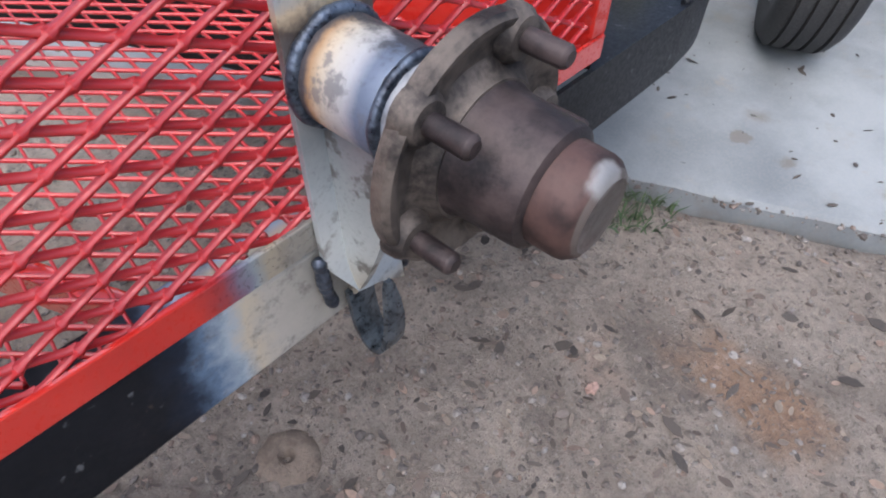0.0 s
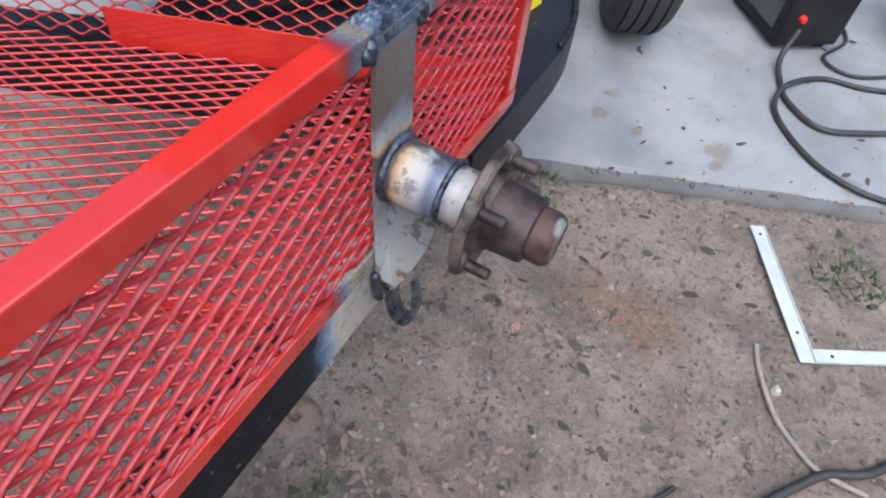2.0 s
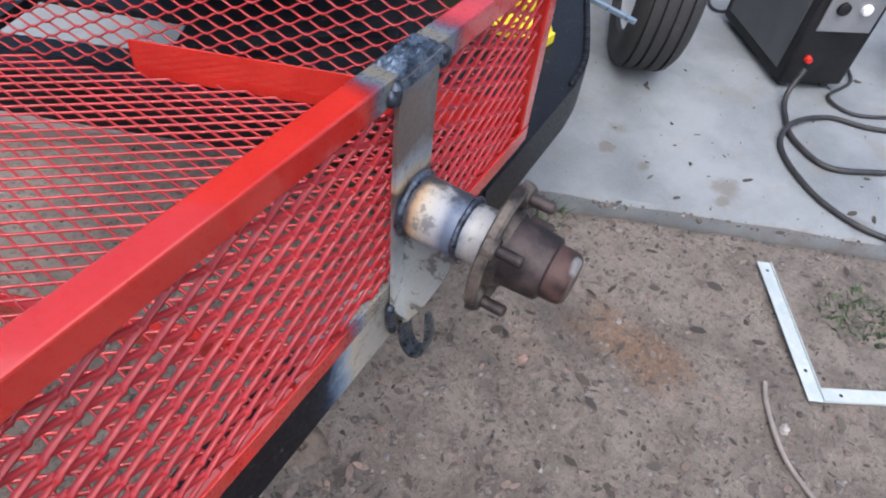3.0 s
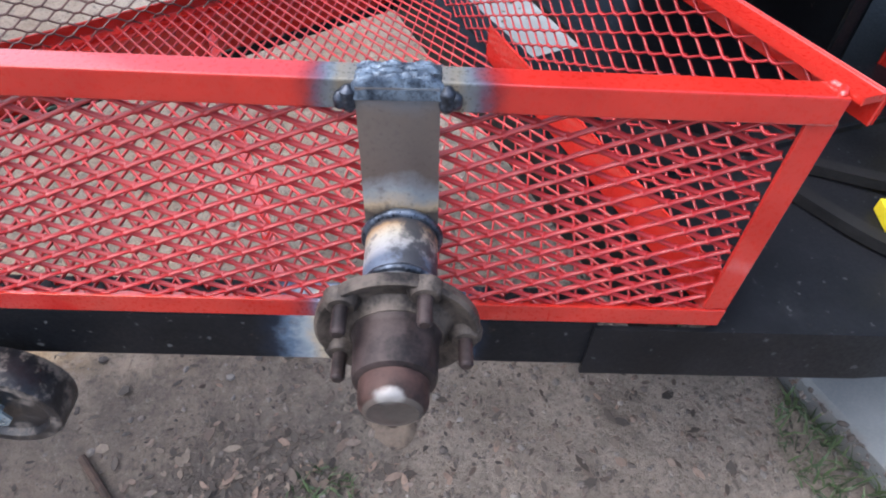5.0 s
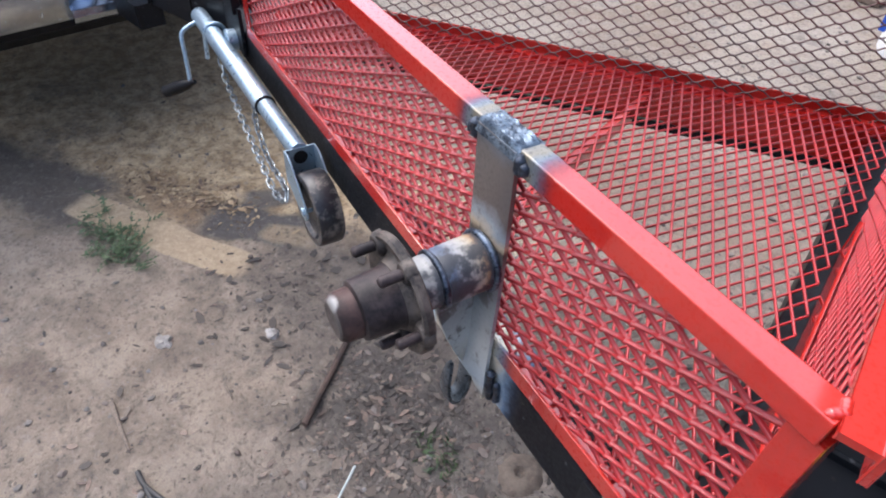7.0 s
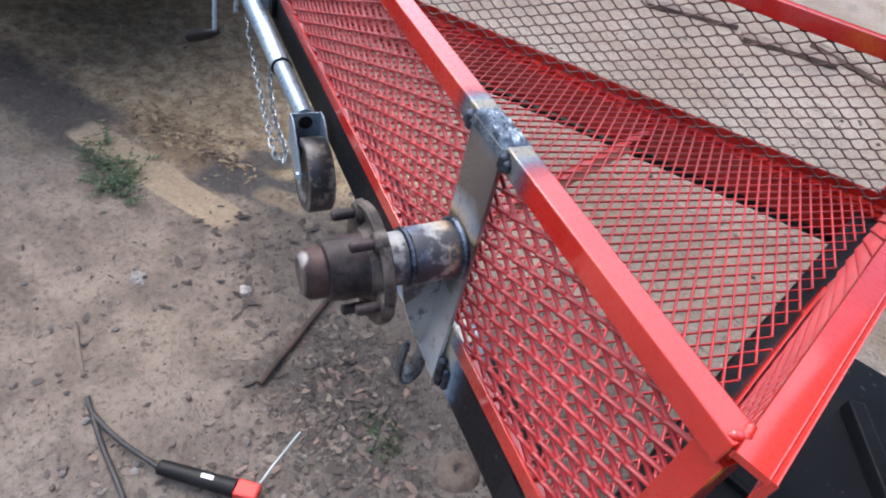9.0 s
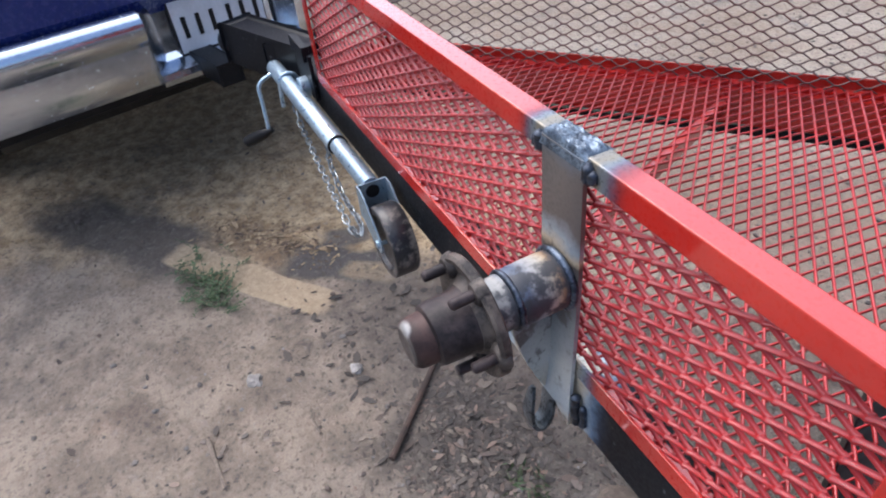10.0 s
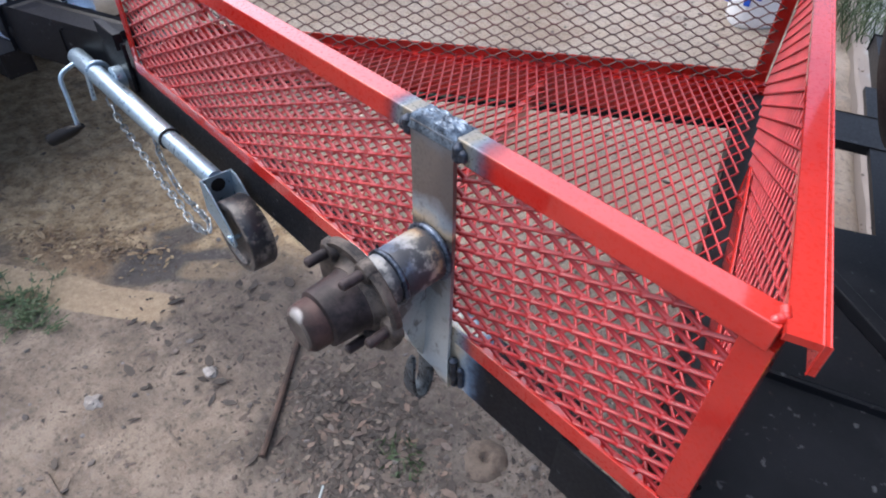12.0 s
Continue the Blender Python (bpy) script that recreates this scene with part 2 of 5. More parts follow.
cap_steel = spotted_cap()
zinc = mottled("zinc_plated_steel", (0.27, 0.37, 0.46), (0.40, 0.50, 0.57), 9, 0.33, 0.7, 90, 200, 0.05, bump_m=0.0005)
chain_steel = mottled("dull_zinc_chain", (0.10, 0.115, 0.125), (0.34, 0.38, 0.41), 40, 0.34, 0.7, 160)
rubber = caked("worn_dusty_tyre_rubber", (0.022, 0.022, 0.022), (0.12, 0.11, 0.1), 14, 0.56, 0.74, 0.7)
muddy_rubber = caked("muddy_caster_rubber", (0.010, 0.010, 0.012), (0.23, 0.2, 0.175), 34, 0.50, 0.62, 0.32)
chrome = mottled("chrome", (0.56, 0.62, 0.70), (0.66, 0.72, 0.80), 4, 0.2, 1.0, 60)
blue_paint = mottled("blue_car_paint", (0.012, 0.022, 0.13), (0.018, 0.032, 0.17), 3, 0.25, 0.1, 80, coat=0.8)
grey_plastic = mottled("grey_bumper_plastic", (0.22, 0.225, 0.235), (0.3, 0.305, 0.315), 6, 0.4, 0.5, 120)
black_plastic = mottled("black_plastic", (0.008, 0.008, 0.009), (0.018, 0.018, 0.019), 10, 0.45, 0, 140)
yellow_plastic = mottled("yellow_plastic", (0.75, 0.62, 0.02), (0.85, 0.72, 0.04), 9, 0.35, 0, 90)
red_plastic = mottled("red_plastic", (0.5, 0.02, 0.015), (0.62, 0.035, 0.025), 9, 0.4, 0, 90)
white_plastic = mottled("white_plastic", (0.72, 0.73, 0.75), (0.84, 0.85, 0.86), 8, 0.4, 0, 70)
blue_plastic = mottled("blue_plastic", (0.01, 0.05, 0.35), (0.015, 0.08, 0.45), 8, 0.4, 0, 70)
plate_white = mottled("plate_white", (0.55, 0.58, 0.62), (0.66, 0.69, 0.74), 12, 0.4, 0, 90)
pale_steel = mottled("pale_painted_steel", (0.36, 0.41, 0.41), (0.46, 0.5, 0.5), 18, 0.5, 0.1, 120, 150, 0.15)
green_wire = mottled("green_wire", (0.05, 0.1, 0.07), (0.09, 0.15, 0.11), 30, 0.5, 0, 120)
cable_skin = mottled("cable_rubber", (0.012, 0.012, 0.013), (0.035, 0.033, 0.032), 20, 0.55, 0, 120)
grey_cable = mottled("dusty_grey_cable", (0.16, 0.14, 0.125), (0.26, 0.23, 0.2), 20, 0.7, 0, 120)
rust_rod = mottled("rusty_rod_iron", (0.03, 0.022, 0.018), (0.085, 0.055, 0.042), 30, 0.8, 0.1, 160, 200, 0.5)
wood_bit = mottled("weathered_twig", (0.07, 0.055, 0.045), (0.2, 0.16, 0.125), 25, 0.85, 0, 200, 180, 0.4)
leaf_green = island_toned("weed_leaf", [(0.035, 0.07, 0.028), (0.06, 0.12, 0.04), (0.11, 0.165, 0.065)], 0.6)
stone_tones = island_toned("pebbles", [(0.07, 0.06, 0.054), (0.2, 0.175, 0.152), (0.13, 0.112, 0.1), (0.25, 0.228, 0.205), (0.2, 0.145, 0.115), (0.1, 0.088, 0.08), (0.33, 0.31, 0.29), (0.22, 0.185, 0.155), (0.06, 0.053, 0.05)], 0.8)
straw_chips = island_toned("straw_litter", [(0.40, 0.28, 0.16), (0.55, 0.42, 0.25), (0.24, 0.16, 0.095), (0.1, 0.07, 0.05), (0.48, 0.36, 0.21)], 0.85)
dark_chips = island_toned("dark_leaves", [(0.035, 0.03, 0.027), (0.09, 0.075, 0.062), (0.05, 0.042, 0.036)], 0.75)
chip_tones = island_toned("leaf_litter", [(0.06, 0.045, 0.038), (0.16, 0.125, 0.1), (0.28, 0.23, 0.18), (0.1, 0.08, 0.068), (0.3, 0.21, 0.16), (0.2, 0.17, 0.15)], 0.8)

for iron in (rusty, flange_rust, cap_steel, black_plastic):
    iron.node_tree.nodes["Principled BSDF"].inputs["Specular IOR Level"].default_value = 0.22


def ground_dirt():
    m, nt, lk, p = material("sandy_dirt")
    pos = where(nt)
    x, y, z = axes(nt, lk, pos)
    big = noise_node(nt, lk, 1.3, 5, 0.6, pos)
    mid = noise_node(nt, lk, 7, 6, 0.65, pos)
    fine = noise_node(nt, lk, 70, 8, 0.75, pos)
    grain = noise_node(nt, lk, 420, 4, 0.7, pos)
    lumps = noise_node(nt, lk, 17, 6, 0.7, pos)
    grey = mixed(nt, lk, ranged(nt, lk, mid.outputs[0], 0.35, 0.65), (0.255, 0.217, 0.18), (0.42, 0.362, 0.302))
    sand = mixed(nt, lk, ranged(nt, lk, lumps.outputs[0], 0.36, 0.64), (0.46, 0.315, 0.16), (0.92, 0.70, 0.42))
    # the sand lies ahead of the hub, towards the hitch
    bend = calc(nt, lk, "MULTIPLY", calc(nt, lk, "SUBTRACT", mid.outputs[0], 0.5), 1.3)
    tan = mixed(nt, lk, ranged(nt, lk, mid.outputs[0], 0.35, 0.65), (0.31, 0.247, 0.188), (0.53, 0.43, 0.33))
    colour = mixed(nt, lk, ranged(nt, lk, x, -0.1, -0.55), grey, tan)
    fringe = calc(nt, lk, "ADD", calc(nt, lk, "ADD", x, calc(nt, lk, "MULTIPLY", y, -0.7)), calc(nt, lk, "MULTIPLY", bend, 0.35))
    colour = mixed(nt, lk, ranged(nt, lk, fringe, -0.86, -1.14, 0.0, 0.95), colour, sand)

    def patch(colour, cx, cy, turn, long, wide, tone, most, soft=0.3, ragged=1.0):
        """A patch of ground in another tone, long and wide, turned by some degrees."""
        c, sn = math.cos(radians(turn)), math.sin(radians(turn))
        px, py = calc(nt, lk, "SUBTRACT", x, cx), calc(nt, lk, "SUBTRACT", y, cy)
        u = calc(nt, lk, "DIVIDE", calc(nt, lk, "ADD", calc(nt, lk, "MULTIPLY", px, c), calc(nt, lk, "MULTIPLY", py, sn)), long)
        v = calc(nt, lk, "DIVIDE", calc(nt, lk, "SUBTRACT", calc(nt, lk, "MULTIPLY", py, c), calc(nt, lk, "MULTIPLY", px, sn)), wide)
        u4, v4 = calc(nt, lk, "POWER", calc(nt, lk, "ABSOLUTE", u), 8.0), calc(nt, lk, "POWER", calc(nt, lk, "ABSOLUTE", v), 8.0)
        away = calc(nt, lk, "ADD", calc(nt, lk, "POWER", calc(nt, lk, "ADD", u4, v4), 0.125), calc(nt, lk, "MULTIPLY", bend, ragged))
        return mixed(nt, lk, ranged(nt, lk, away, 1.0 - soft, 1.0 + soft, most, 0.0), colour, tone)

    # the yard beyond the basket is paler sand
    yard = mixed(nt, lk, ranged(nt, lk, big.outputs[0], 0.38, 0.62), (0.31, 0.24, 0.18), (0.50, 0.435, 0.365))
    yard = mixed(nt, lk, ranged(nt, lk, lumps.outputs[0], 0.55, 0.7, 0.0, 0.6), yard, (0.2, 0.17, 0.11))
    colour = mixed(nt, lk, ranged(nt, lk, y, 0.28, 0.85, 0.0, 0.92), colour, yard)
    dark = noise_node(nt, lk, 2.6, 5, 0.7, pos)
    colour = mixed(nt, lk, ranged(nt, lk, dark.outputs[0], 0.52, 0.66, 0.0, 0.5), colour, (0.12, 0.102, 0.09))
    rust = noise_node(nt, lk, 3.4, 3, 0.5, pos)
    colour = mixed(nt, lk, ranged(nt, lk, rust.outputs[0], 0.62, 0.75, 0.0, 0.25), colour, (0.36, 0.2, 0.125))
    clump = noise_node(nt, lk, 26, 6, 0.7, pos)
    colour = patch(colour, -1.64, -0.63, 35, 0.40, 0.13, (0.10, 0.09, 0.083), 0.9, 0.4)
    colour = patch(colour, -1.30, -0.22, 30, 0.17, 0.07, (0.30, 0.19, 0.10), 0.7, 0.4)
    colour = patch(colour, -1.065, -0.045, 48, 0.165, 0.075, (0.115, 0.112, 0.112), 0.95, 0.25, 0.5)
    colour = patch(colour, -1.17, 0.03, 80, 0.07, 0.045, (0.13, 0.125, 0.122), 0.85, 0.25, 0.7)
    colour = patch(colour, -0.965, 0.03, 45, 0.09, 0.04, (0.60, 0.46, 0.29), 0.85, 0.3)
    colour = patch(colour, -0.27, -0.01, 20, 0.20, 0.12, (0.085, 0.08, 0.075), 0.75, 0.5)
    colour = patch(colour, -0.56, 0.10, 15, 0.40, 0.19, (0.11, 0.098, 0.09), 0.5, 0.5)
    colour = patch(colour, -0.775, -0.654, 20, 0.06, 0.05, (0.17, 0.125, 0.095), 0.7, 0.5)
    colour = patch(colour, -0.62, -0.08, 50, 0.2, 0.12, (0.19, 0.165, 0.145), 0.25, 0.5)
    colour = patch(colour, 0.66, 0.12, -68, 0.5, 0.13, (0.42, 0.36, 0.3), 0.65, 0.5)
    colour = patch(colour, 0.545, -0.30, 75, 0.12, 0.06, (0.36, 0.21, 0.12), 0.75, 0.5)
    colour = mixed(nt, lk, ranged(nt, lk, fine.outputs[0], 0.50, 0.66, 0.0, 0.75), colour, (0.10, 0.085, 0.075))
    colour = mixed(nt, lk, ranged(nt, lk, fine.outputs[0], 0.46, 0.3, 0.0, 0.55), colour, (0.5, 0.45, 0.395))
    colour = mixed(nt, lk, ranged(nt, lk, clump.outputs[0], 0.54, 0.68, 0.0, 0.55), colour, (0.13, 0.112, 0.1))
    colour = mixed(nt, lk, ranged(nt, lk, clump.outputs[0], 0.44, 0.32, 0.0, 0.4), colour, (0.46, 0.405, 0.35))
    # a strip of clean yellow sand where a board has lain
    clean = mixed(nt, lk, ranged(nt, lk, fine.outputs[0], 0.35, 0.65), (0.80, 0.63, 0.42), (0.60, 0.455, 0.295))
    colour = patch(colour, -1.155, -0.306, 35, 0.315, 0.056, clean, 0.92, 0.07, 0.14)
    colour = mixed(nt, lk, ranged(nt, lk, grain.outputs[0], 0.35, 0.65, 0.0, 0.3), colour, (0.16, 0.13, 0.11))
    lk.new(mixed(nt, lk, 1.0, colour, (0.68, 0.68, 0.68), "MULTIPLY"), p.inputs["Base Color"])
    p.inputs["Roughness"].default_value = 0.95
    h = calc(nt, lk, "ADD", calc(nt, lk, "ADD", fine.outputs[0], calc(nt, lk, "MULTIPLY", clump.outputs[0], 1.6)), calc(nt, lk, "MULTIPLY", grain.outputs[0], 0.35))
    bump(nt, lk, p, h, 1.0, 0.009)
    return m


def slab_concrete():
    m, nt, lk, p = material("pale_concrete")
    pos = where(nt)
    big = noise_node(nt, lk, 2.2, 6, 0.65, pos)
    spot = noise_node(nt, lk, 9, 6, 0.7, pos)
    fine = noise_node(nt, lk, 150, 6, 0.7, pos)
    colour = mixed(nt, lk, ranged(nt, lk, big.outputs[0], 0.35, 0.65), (0.135, 0.15, 0.158), (0.205, 0.222, 0.23))
    colour = mixed(nt, lk, ranged(nt, lk, spot.outputs[0], 0.60, 0.74, 0.0, 0.55), colour, (0.22, 0.19, 0.155))
    colour = mixed(nt, lk, ranged(nt, lk, fine.outputs[0], 0.4, 0.7, 0.0, 0.18), colour, (0.3, 0.28, 0.26))
    patchy = noise_node(nt, lk, 5, 5, 0.6, pos)
    colour = mixed(nt, lk, ranged(nt, lk, patchy.outputs[0], 0.55, 0.7, 0.0, 0.5), colour, (0.17, 0.155, 0.13))
    sx, sy, sz = axes(nt, lk, pos)
    for cx, cy, r in ((1.30, 0.01, 0.05), (1.165, -0.12, 0.026), (1.215, -0.36, 0.05), (1.27, -0.71, 0.045), (1.14, -0.355, 0.016), (1.185, 0.0, 0.018), (1.06, -0.39, 0.02)):
        d = calc(nt, lk, "SQRT", calc(nt, lk, "ADD", calc(nt, lk, "POWER", calc(nt, lk, "SUBTRACT", sx, cx), 2.0), calc(nt, lk, "POWER", calc(nt, lk, "SUBTRACT", sy, cy), 2.0)))
        d = calc(nt, lk, "ADD", d, calc(nt, lk, "MULTIPLY", calc(nt, lk, "SUBTRACT", spot.outputs[0], 0.5), 0.16))
        colour = mixed(nt, lk, ranged(nt, lk, d, r * 0.2, r * 1.1, 0.6, 0.0), colour, (0.11, 0.09, 0.068))
    # soil splashed on the edge of the slab
    x, y, z = axes(nt, lk, pos)
    over = calc(nt, lk, "ADD", calc(nt, lk, "MULTIPLY", x, 0.947), calc(nt, lk, "MULTIPLY", y, 0.379))
    over = calc(nt, lk, "ADD", over, calc(nt, lk, "MULTIPLY", calc(nt, lk, "SUBTRACT", spot.outputs[0], 0.5), 0.12))
    colour = mixed(nt, lk, ranged(nt, lk, over, 0.84, 0.885, 0.85, 0.0), colour, (0.15, 0.12, 0.10))
    lk.new(colour, p.inputs["Base Color"])
    p.inputs["Roughness"].default_value = 0.75
    bump(nt, lk, p, fine.outputs[0], 0.25, 0.002)
    return m


dirt, concrete = ground_dirt(), slab_concrete()


# ---- building helpers ----
BEVELLED = set()


def mesh_of(name, bm, mat, smooth=False):
    me = bpy.data.meshes.new(name)
    flat_faces = bm in BEVELLED
    BEVELLED.discard(bm)
    bm.normal_update()
    bm.to_mesh(me)
    bm.free()
    me.materials.append(mat)
    if smooth:
        me.shade_smooth()
        me.set_sharp_from_angle(angle=radians(20 if flat_faces else 38))
    return me


def part(name, bm, mat, parent=None, label="", smooth=False, kind=""):
    ob = new(name, mesh_of(name, bm, mat, smooth))
    ob.parent = parent
    if label or kind:
        tagged(ob, label, kind=kind)
    return ob


def thing(name, at, label, category, group="", kind=""):
    ob = new(name)
    ob.empty_display_size = 0.05
    return tagged(ob, label, category, group, kind)


def box(bm, lo, hi, m=None, bevel=0.0):
    """A box between two corners, with its edges rounded; m turns and shifts it."""
    got = bmesh.ops.create_cube(bm, size=1.0)["verts"]
    size = Vector(hi) - Vector(lo)
    mid = (Vector(hi) + Vector(lo)) / 2
    for v in got:
        v.co = Vector((v.co.x * size.x, v.co.y * size.y, v.co.z * size.z)) + mid
        if m is not None:
            v.co = m @ v.co
    if bevel:
        BEVELLED.add(bm)
        edges = {e for v in got for e in v.link_edges}
        bmesh.ops.bevel(bm, geom=list(edges), offset=bevel, segments=2, affect="EDGES", profile=0.5)
    return got


def frame_of(a, b, up=(0, 0, 1)):
    """A turn whose x runs from a to b, z as near to up as can be, at a."""
    x = (Vector(b) - Vector(a)).normalized()
    z = Vector(up)
    y = z.cross(x).normalized()
    z = x.cross(y)
    m = Matrix((x, y, z)).transposed().to_4x4()
    m.translation = Vector(a)
    return m


def bar(bm, a, b, lo, hi, up=(0, 0, 1), bevel=0.0, over=(0, 0)):
    """A bar from a to b, of the section lo to hi (across, up)."""
    m = frame_of(a, b, up)
    n = (Vector(b) - Vector(a)).length
    box(bm, (-over[0], lo[0], lo[1]), (n + over[1], hi[0], hi[1]), m, bevel)


def lathe(bm, profile, m=None, n=40, wobble=None):
    """Turns a profile of (along, radius) round the x axis; m places it."""
    rings = []
    for s, r in profile:
        ring = []
        for k in range(n):
            a = 2 * math.pi * k / n
            rr = r * (wobble(s, a) if wobble else 1)
            co = Vector((s, rr * math.cos(a), rr * math.sin(a)))
            ring.append(bm.verts.new(m @ co if m is not None else co))
        rings.append(ring)
    for p, q in zip(rings, rings[1:]):
        for k in range(n):
            bm.faces.new((p[k], p[(k + 1) % n], q[(k + 1) % n], q[k]))
    for ring, flip in ((rings[0], True), (rings[-1], False)):
        bm.faces.new(ring[::-1] if flip else ring)
    bmesh.ops.recalc_face_normals(bm, faces=bm.faces)


def smooth_line(points, steps=8):
    """A Catmull-Rom line through points."""
    p = [Vector(q) for q in points]
    p = [2 * p[0] - p[1]] + p + [2 * p[-1] - p[-2]]
    out = []
    for a, b, c, d in zip(p, p[1:], p[2:], p[3:]):
        for k in range(steps):
            t = k / steps
            out.append(0.5 * (2 * b + (c - a) * t + (2 * a - 5 * b + 4 * c - d) * t * t + (3 * b - a - 3 * c + d) * t ** 3))
    return out + [p[-2]]


def tube(bm, points, r, n=8, taper=None):
    """A round tube along a line; taper(u) scales the radius."""
    pts = [Vector(q) for q in points]
    rings, side = [], None
    for k, q in enumerate(pts):
        way = (pts[min(k + 1, len(pts) - 1)] - pts[max(k - 1, 0)]).normalized()
        if side is None:
            side = way.orthogonal().normalized()
        side = (side - way * side.dot(way)).normalized()
        other = way.cross(side)
        rr = r * (taper(k / (len(pts) - 1)) if taper else 1)
        rings.append([bm.verts.new(q + rr * (math.cos(a) * side + math.sin(a) * other)) for a in (2 * math.pi * j / n for j in range(n))])
    for p, q in zip(rings, rings[1:]):
        for j in range(n):
            bm.faces.new((p[j], p[(j + 1) % n], q[(j + 1) % n], q[j]))
    bm.faces.new(rings[0][::-1])
    bm.faces.new(rings[-1])


def ribbon(bm, pts, wide, thick, up=(0, 0, 1)):
    """A flat strip along a line."""
    pts = [Vector(q) for q in pts]
    rings = []
    for k, q in enumerate(pts):
        way = (pts[min(k + 1, len(pts) - 1)] - pts[max(k - 1, 0)]).normalized()
        side = way.cross(Vector(up)).normalized()
        n = side.cross(way)
        rings.append([bm.verts.new(q + a * wide / 2 * side + b * thick / 2 * n) for a, b in ((-1, -1), (1, -1), (1, 1), (-1, 1))])
    for p, q in zip(rings, rings[1:]):
        for j in range(4):
            bm.faces.new((p[j], p[(j + 1) % 4], q[(j + 1) % 4], q[j]))
    bm.faces.new(rings[0][::-1])
    bm.faces.new(rings[-1])


def bead_line(bm, pts, r, rng, close=0.6):
    """A weld bead: one rippled, uneven body along a line."""
    line = []
    for a, b in zip([Vector(q) for q in pts], [Vector(q) for q in pts[1:]]):
        n = max(2, int((b - a).length / (r * 0.22)))
        line += [a.lerp(b, k / n) for k in range(n)]
    line.append(Vector(pts[-1]))
    off = rng.uniform(0, 50)
    last = len(line) - 1

    def swell(u):
        k = u * last
        end = min(1.0, 0.35 + 2.2 * min(u, 1 - u) * last * 0.22 / 2) if (line[0] - line[-1]).length > 1e-4 else 1.0
        return end * (0.88 + 0.06 * abs(math.sin(k * 0.62 + off + 1.5 * noise.noise((k * 0.05, off, 4)))) + 0.26 * noise.noise((k * 0.09, off, 0)) + 0.10 * noise.noise((k * 0.4, off, 7)))

    tube(bm, line, r, 12, swell)


def expanded_mesh(m, wide, high, inside, phase=(0.0, 0.0), lwd=0.0508, swd=0.0234, thin=0.0024, deep=0.0034, tilts=(30, 30), bond=0.0, knot=1.55, lift=0.0012):
    """Expanded metal in the plane x, y of m: strands that rise to either side and meet in bonds; inside(x, y) says where there is metal.
    thin and deep: the strand's section; tilts: how far each way's strands lean over; bond: how far the bonds stretch along x."""
    verts, faces = [], []
    half_l, half_s = lwd / 2, swd / 2
    turned = m.to_3x3().determinant()
    for j in range(-2, int(high / half_s) + 3):
        for i in range(-2, int(wide / half_l) + 3):
            if (i + j) % 2:
                continue
            x0, y0 = i * half_l + phase[0], j * half_s + phase[1]
            for sx, tilt in zip((1, -1), tilts):
                if not inside(x0 + sx * half_l / 2, y0 + half_s / 2):
                    continue
                near = bond or 0.0042
                rise = half_s / half_l
                up = near * rise if not bond else 0.0009
                line = [(0, 0, lift), (near, up, lift * 0.8), (half_l - near, half_s - up, -lift * 0.8 if bond else lift * 0.8), (half_l, half_s, -lift if bond else lift)]
                size = math.hypot(half_l, half_s)
                over = Vector((-sx * half_s / size, half_l / size, 0))
                c, sn = math.cos(radians(tilt)), math.sin(radians(tilt))
                e1, e2 = over * c + Vector((0, 0, sn)), Vector((0, 0, c)) - over * sn
                base = len(verts)
                for k, (u, v, w) in enumerate(line):
                    fat = knot if k in (0, 3) else 1.0
                    mid = Vector((x0 + sx * u, y0 + v, w if sx > 0 or bond else -w))
                    for p, q in ((-1, -1), (1, -1), (1, 1), (-1, 1)):
                        verts.append(m @ (mid + e1 * (p * thin / 2 * fat) + e2 * (q * deep / 2 * (1 + 0.4 * (fat - 1)))))
                for k in range(3):
                    p, q = base + 4 * k, base + 4 * k + 4
                    for t in range(4):
                        n = (t + 1) % 4
                        faces.append((p + t, p + n, q + n, q + t) if sx * turned < 0 else (p + n, p + t, q + t, q + n))
    return verts, faces


def mesh_part(name, verts, faces, mat, parent, label=""):
    me = bpy.data.meshes.new(name)
    me.from_pydata([tuple(v) for v in verts], [], faces)
    me.materials.append(mat)
    if mat is red_mesh:
        me.shade_smooth()
    ob = new(name, me)
    ob.parent = parent
    return tagged(ob, label) if label else ob


def in_polygon(poly):
    def test(x, y):
        inside = False
        for (x1, y1), (x2, y2) in zip(poly, poly[1:] + poly[:1]):
            if (y1 > y) != (y2 > y) and x < (x2 - x1) * (y - y1) / (y2 - y1) + x1:
                inside = not inside
        return inside
    return test


# ---- plan ----
REAR = Vector((0.352, 0.0))             # near rear corner of the basket
ACROSS = Vector((-0.366, 0.9306))       # along the back wall, towards the far side
AHEAD = Vector((-0.9306, -0.366))       # towards the tow vehicle
BASE = 1.10                             # length of the back wall
FAR = REAR + ACROSS * BASE
APEX = Vector((-1.29, 0.0))
SIDE_X = -0.95                          # front end of the near wall
SIDE = (REAR.x - SIDE_X)
FARDIR = (APEX - FAR).normalized()
FRONT_N, FRONT_F = Vector((SIDE_X, 0.0)), FAR + FARDIR * SIDE
Z_FLOOR, Z_TOP, TUBE = 0.584, 0.8775, 0.0262
SLOPE = Matrix.Translation((0, 0, 0.73)) @ pose(0, 0, 0, 0, 1.3, 0) @ Matrix.Translation((0, 0, -0.73))  # the tongue rises to the hitch
rng = random.Random(7)


def at(p, z):
    return Vector((p.x, p.y, z))


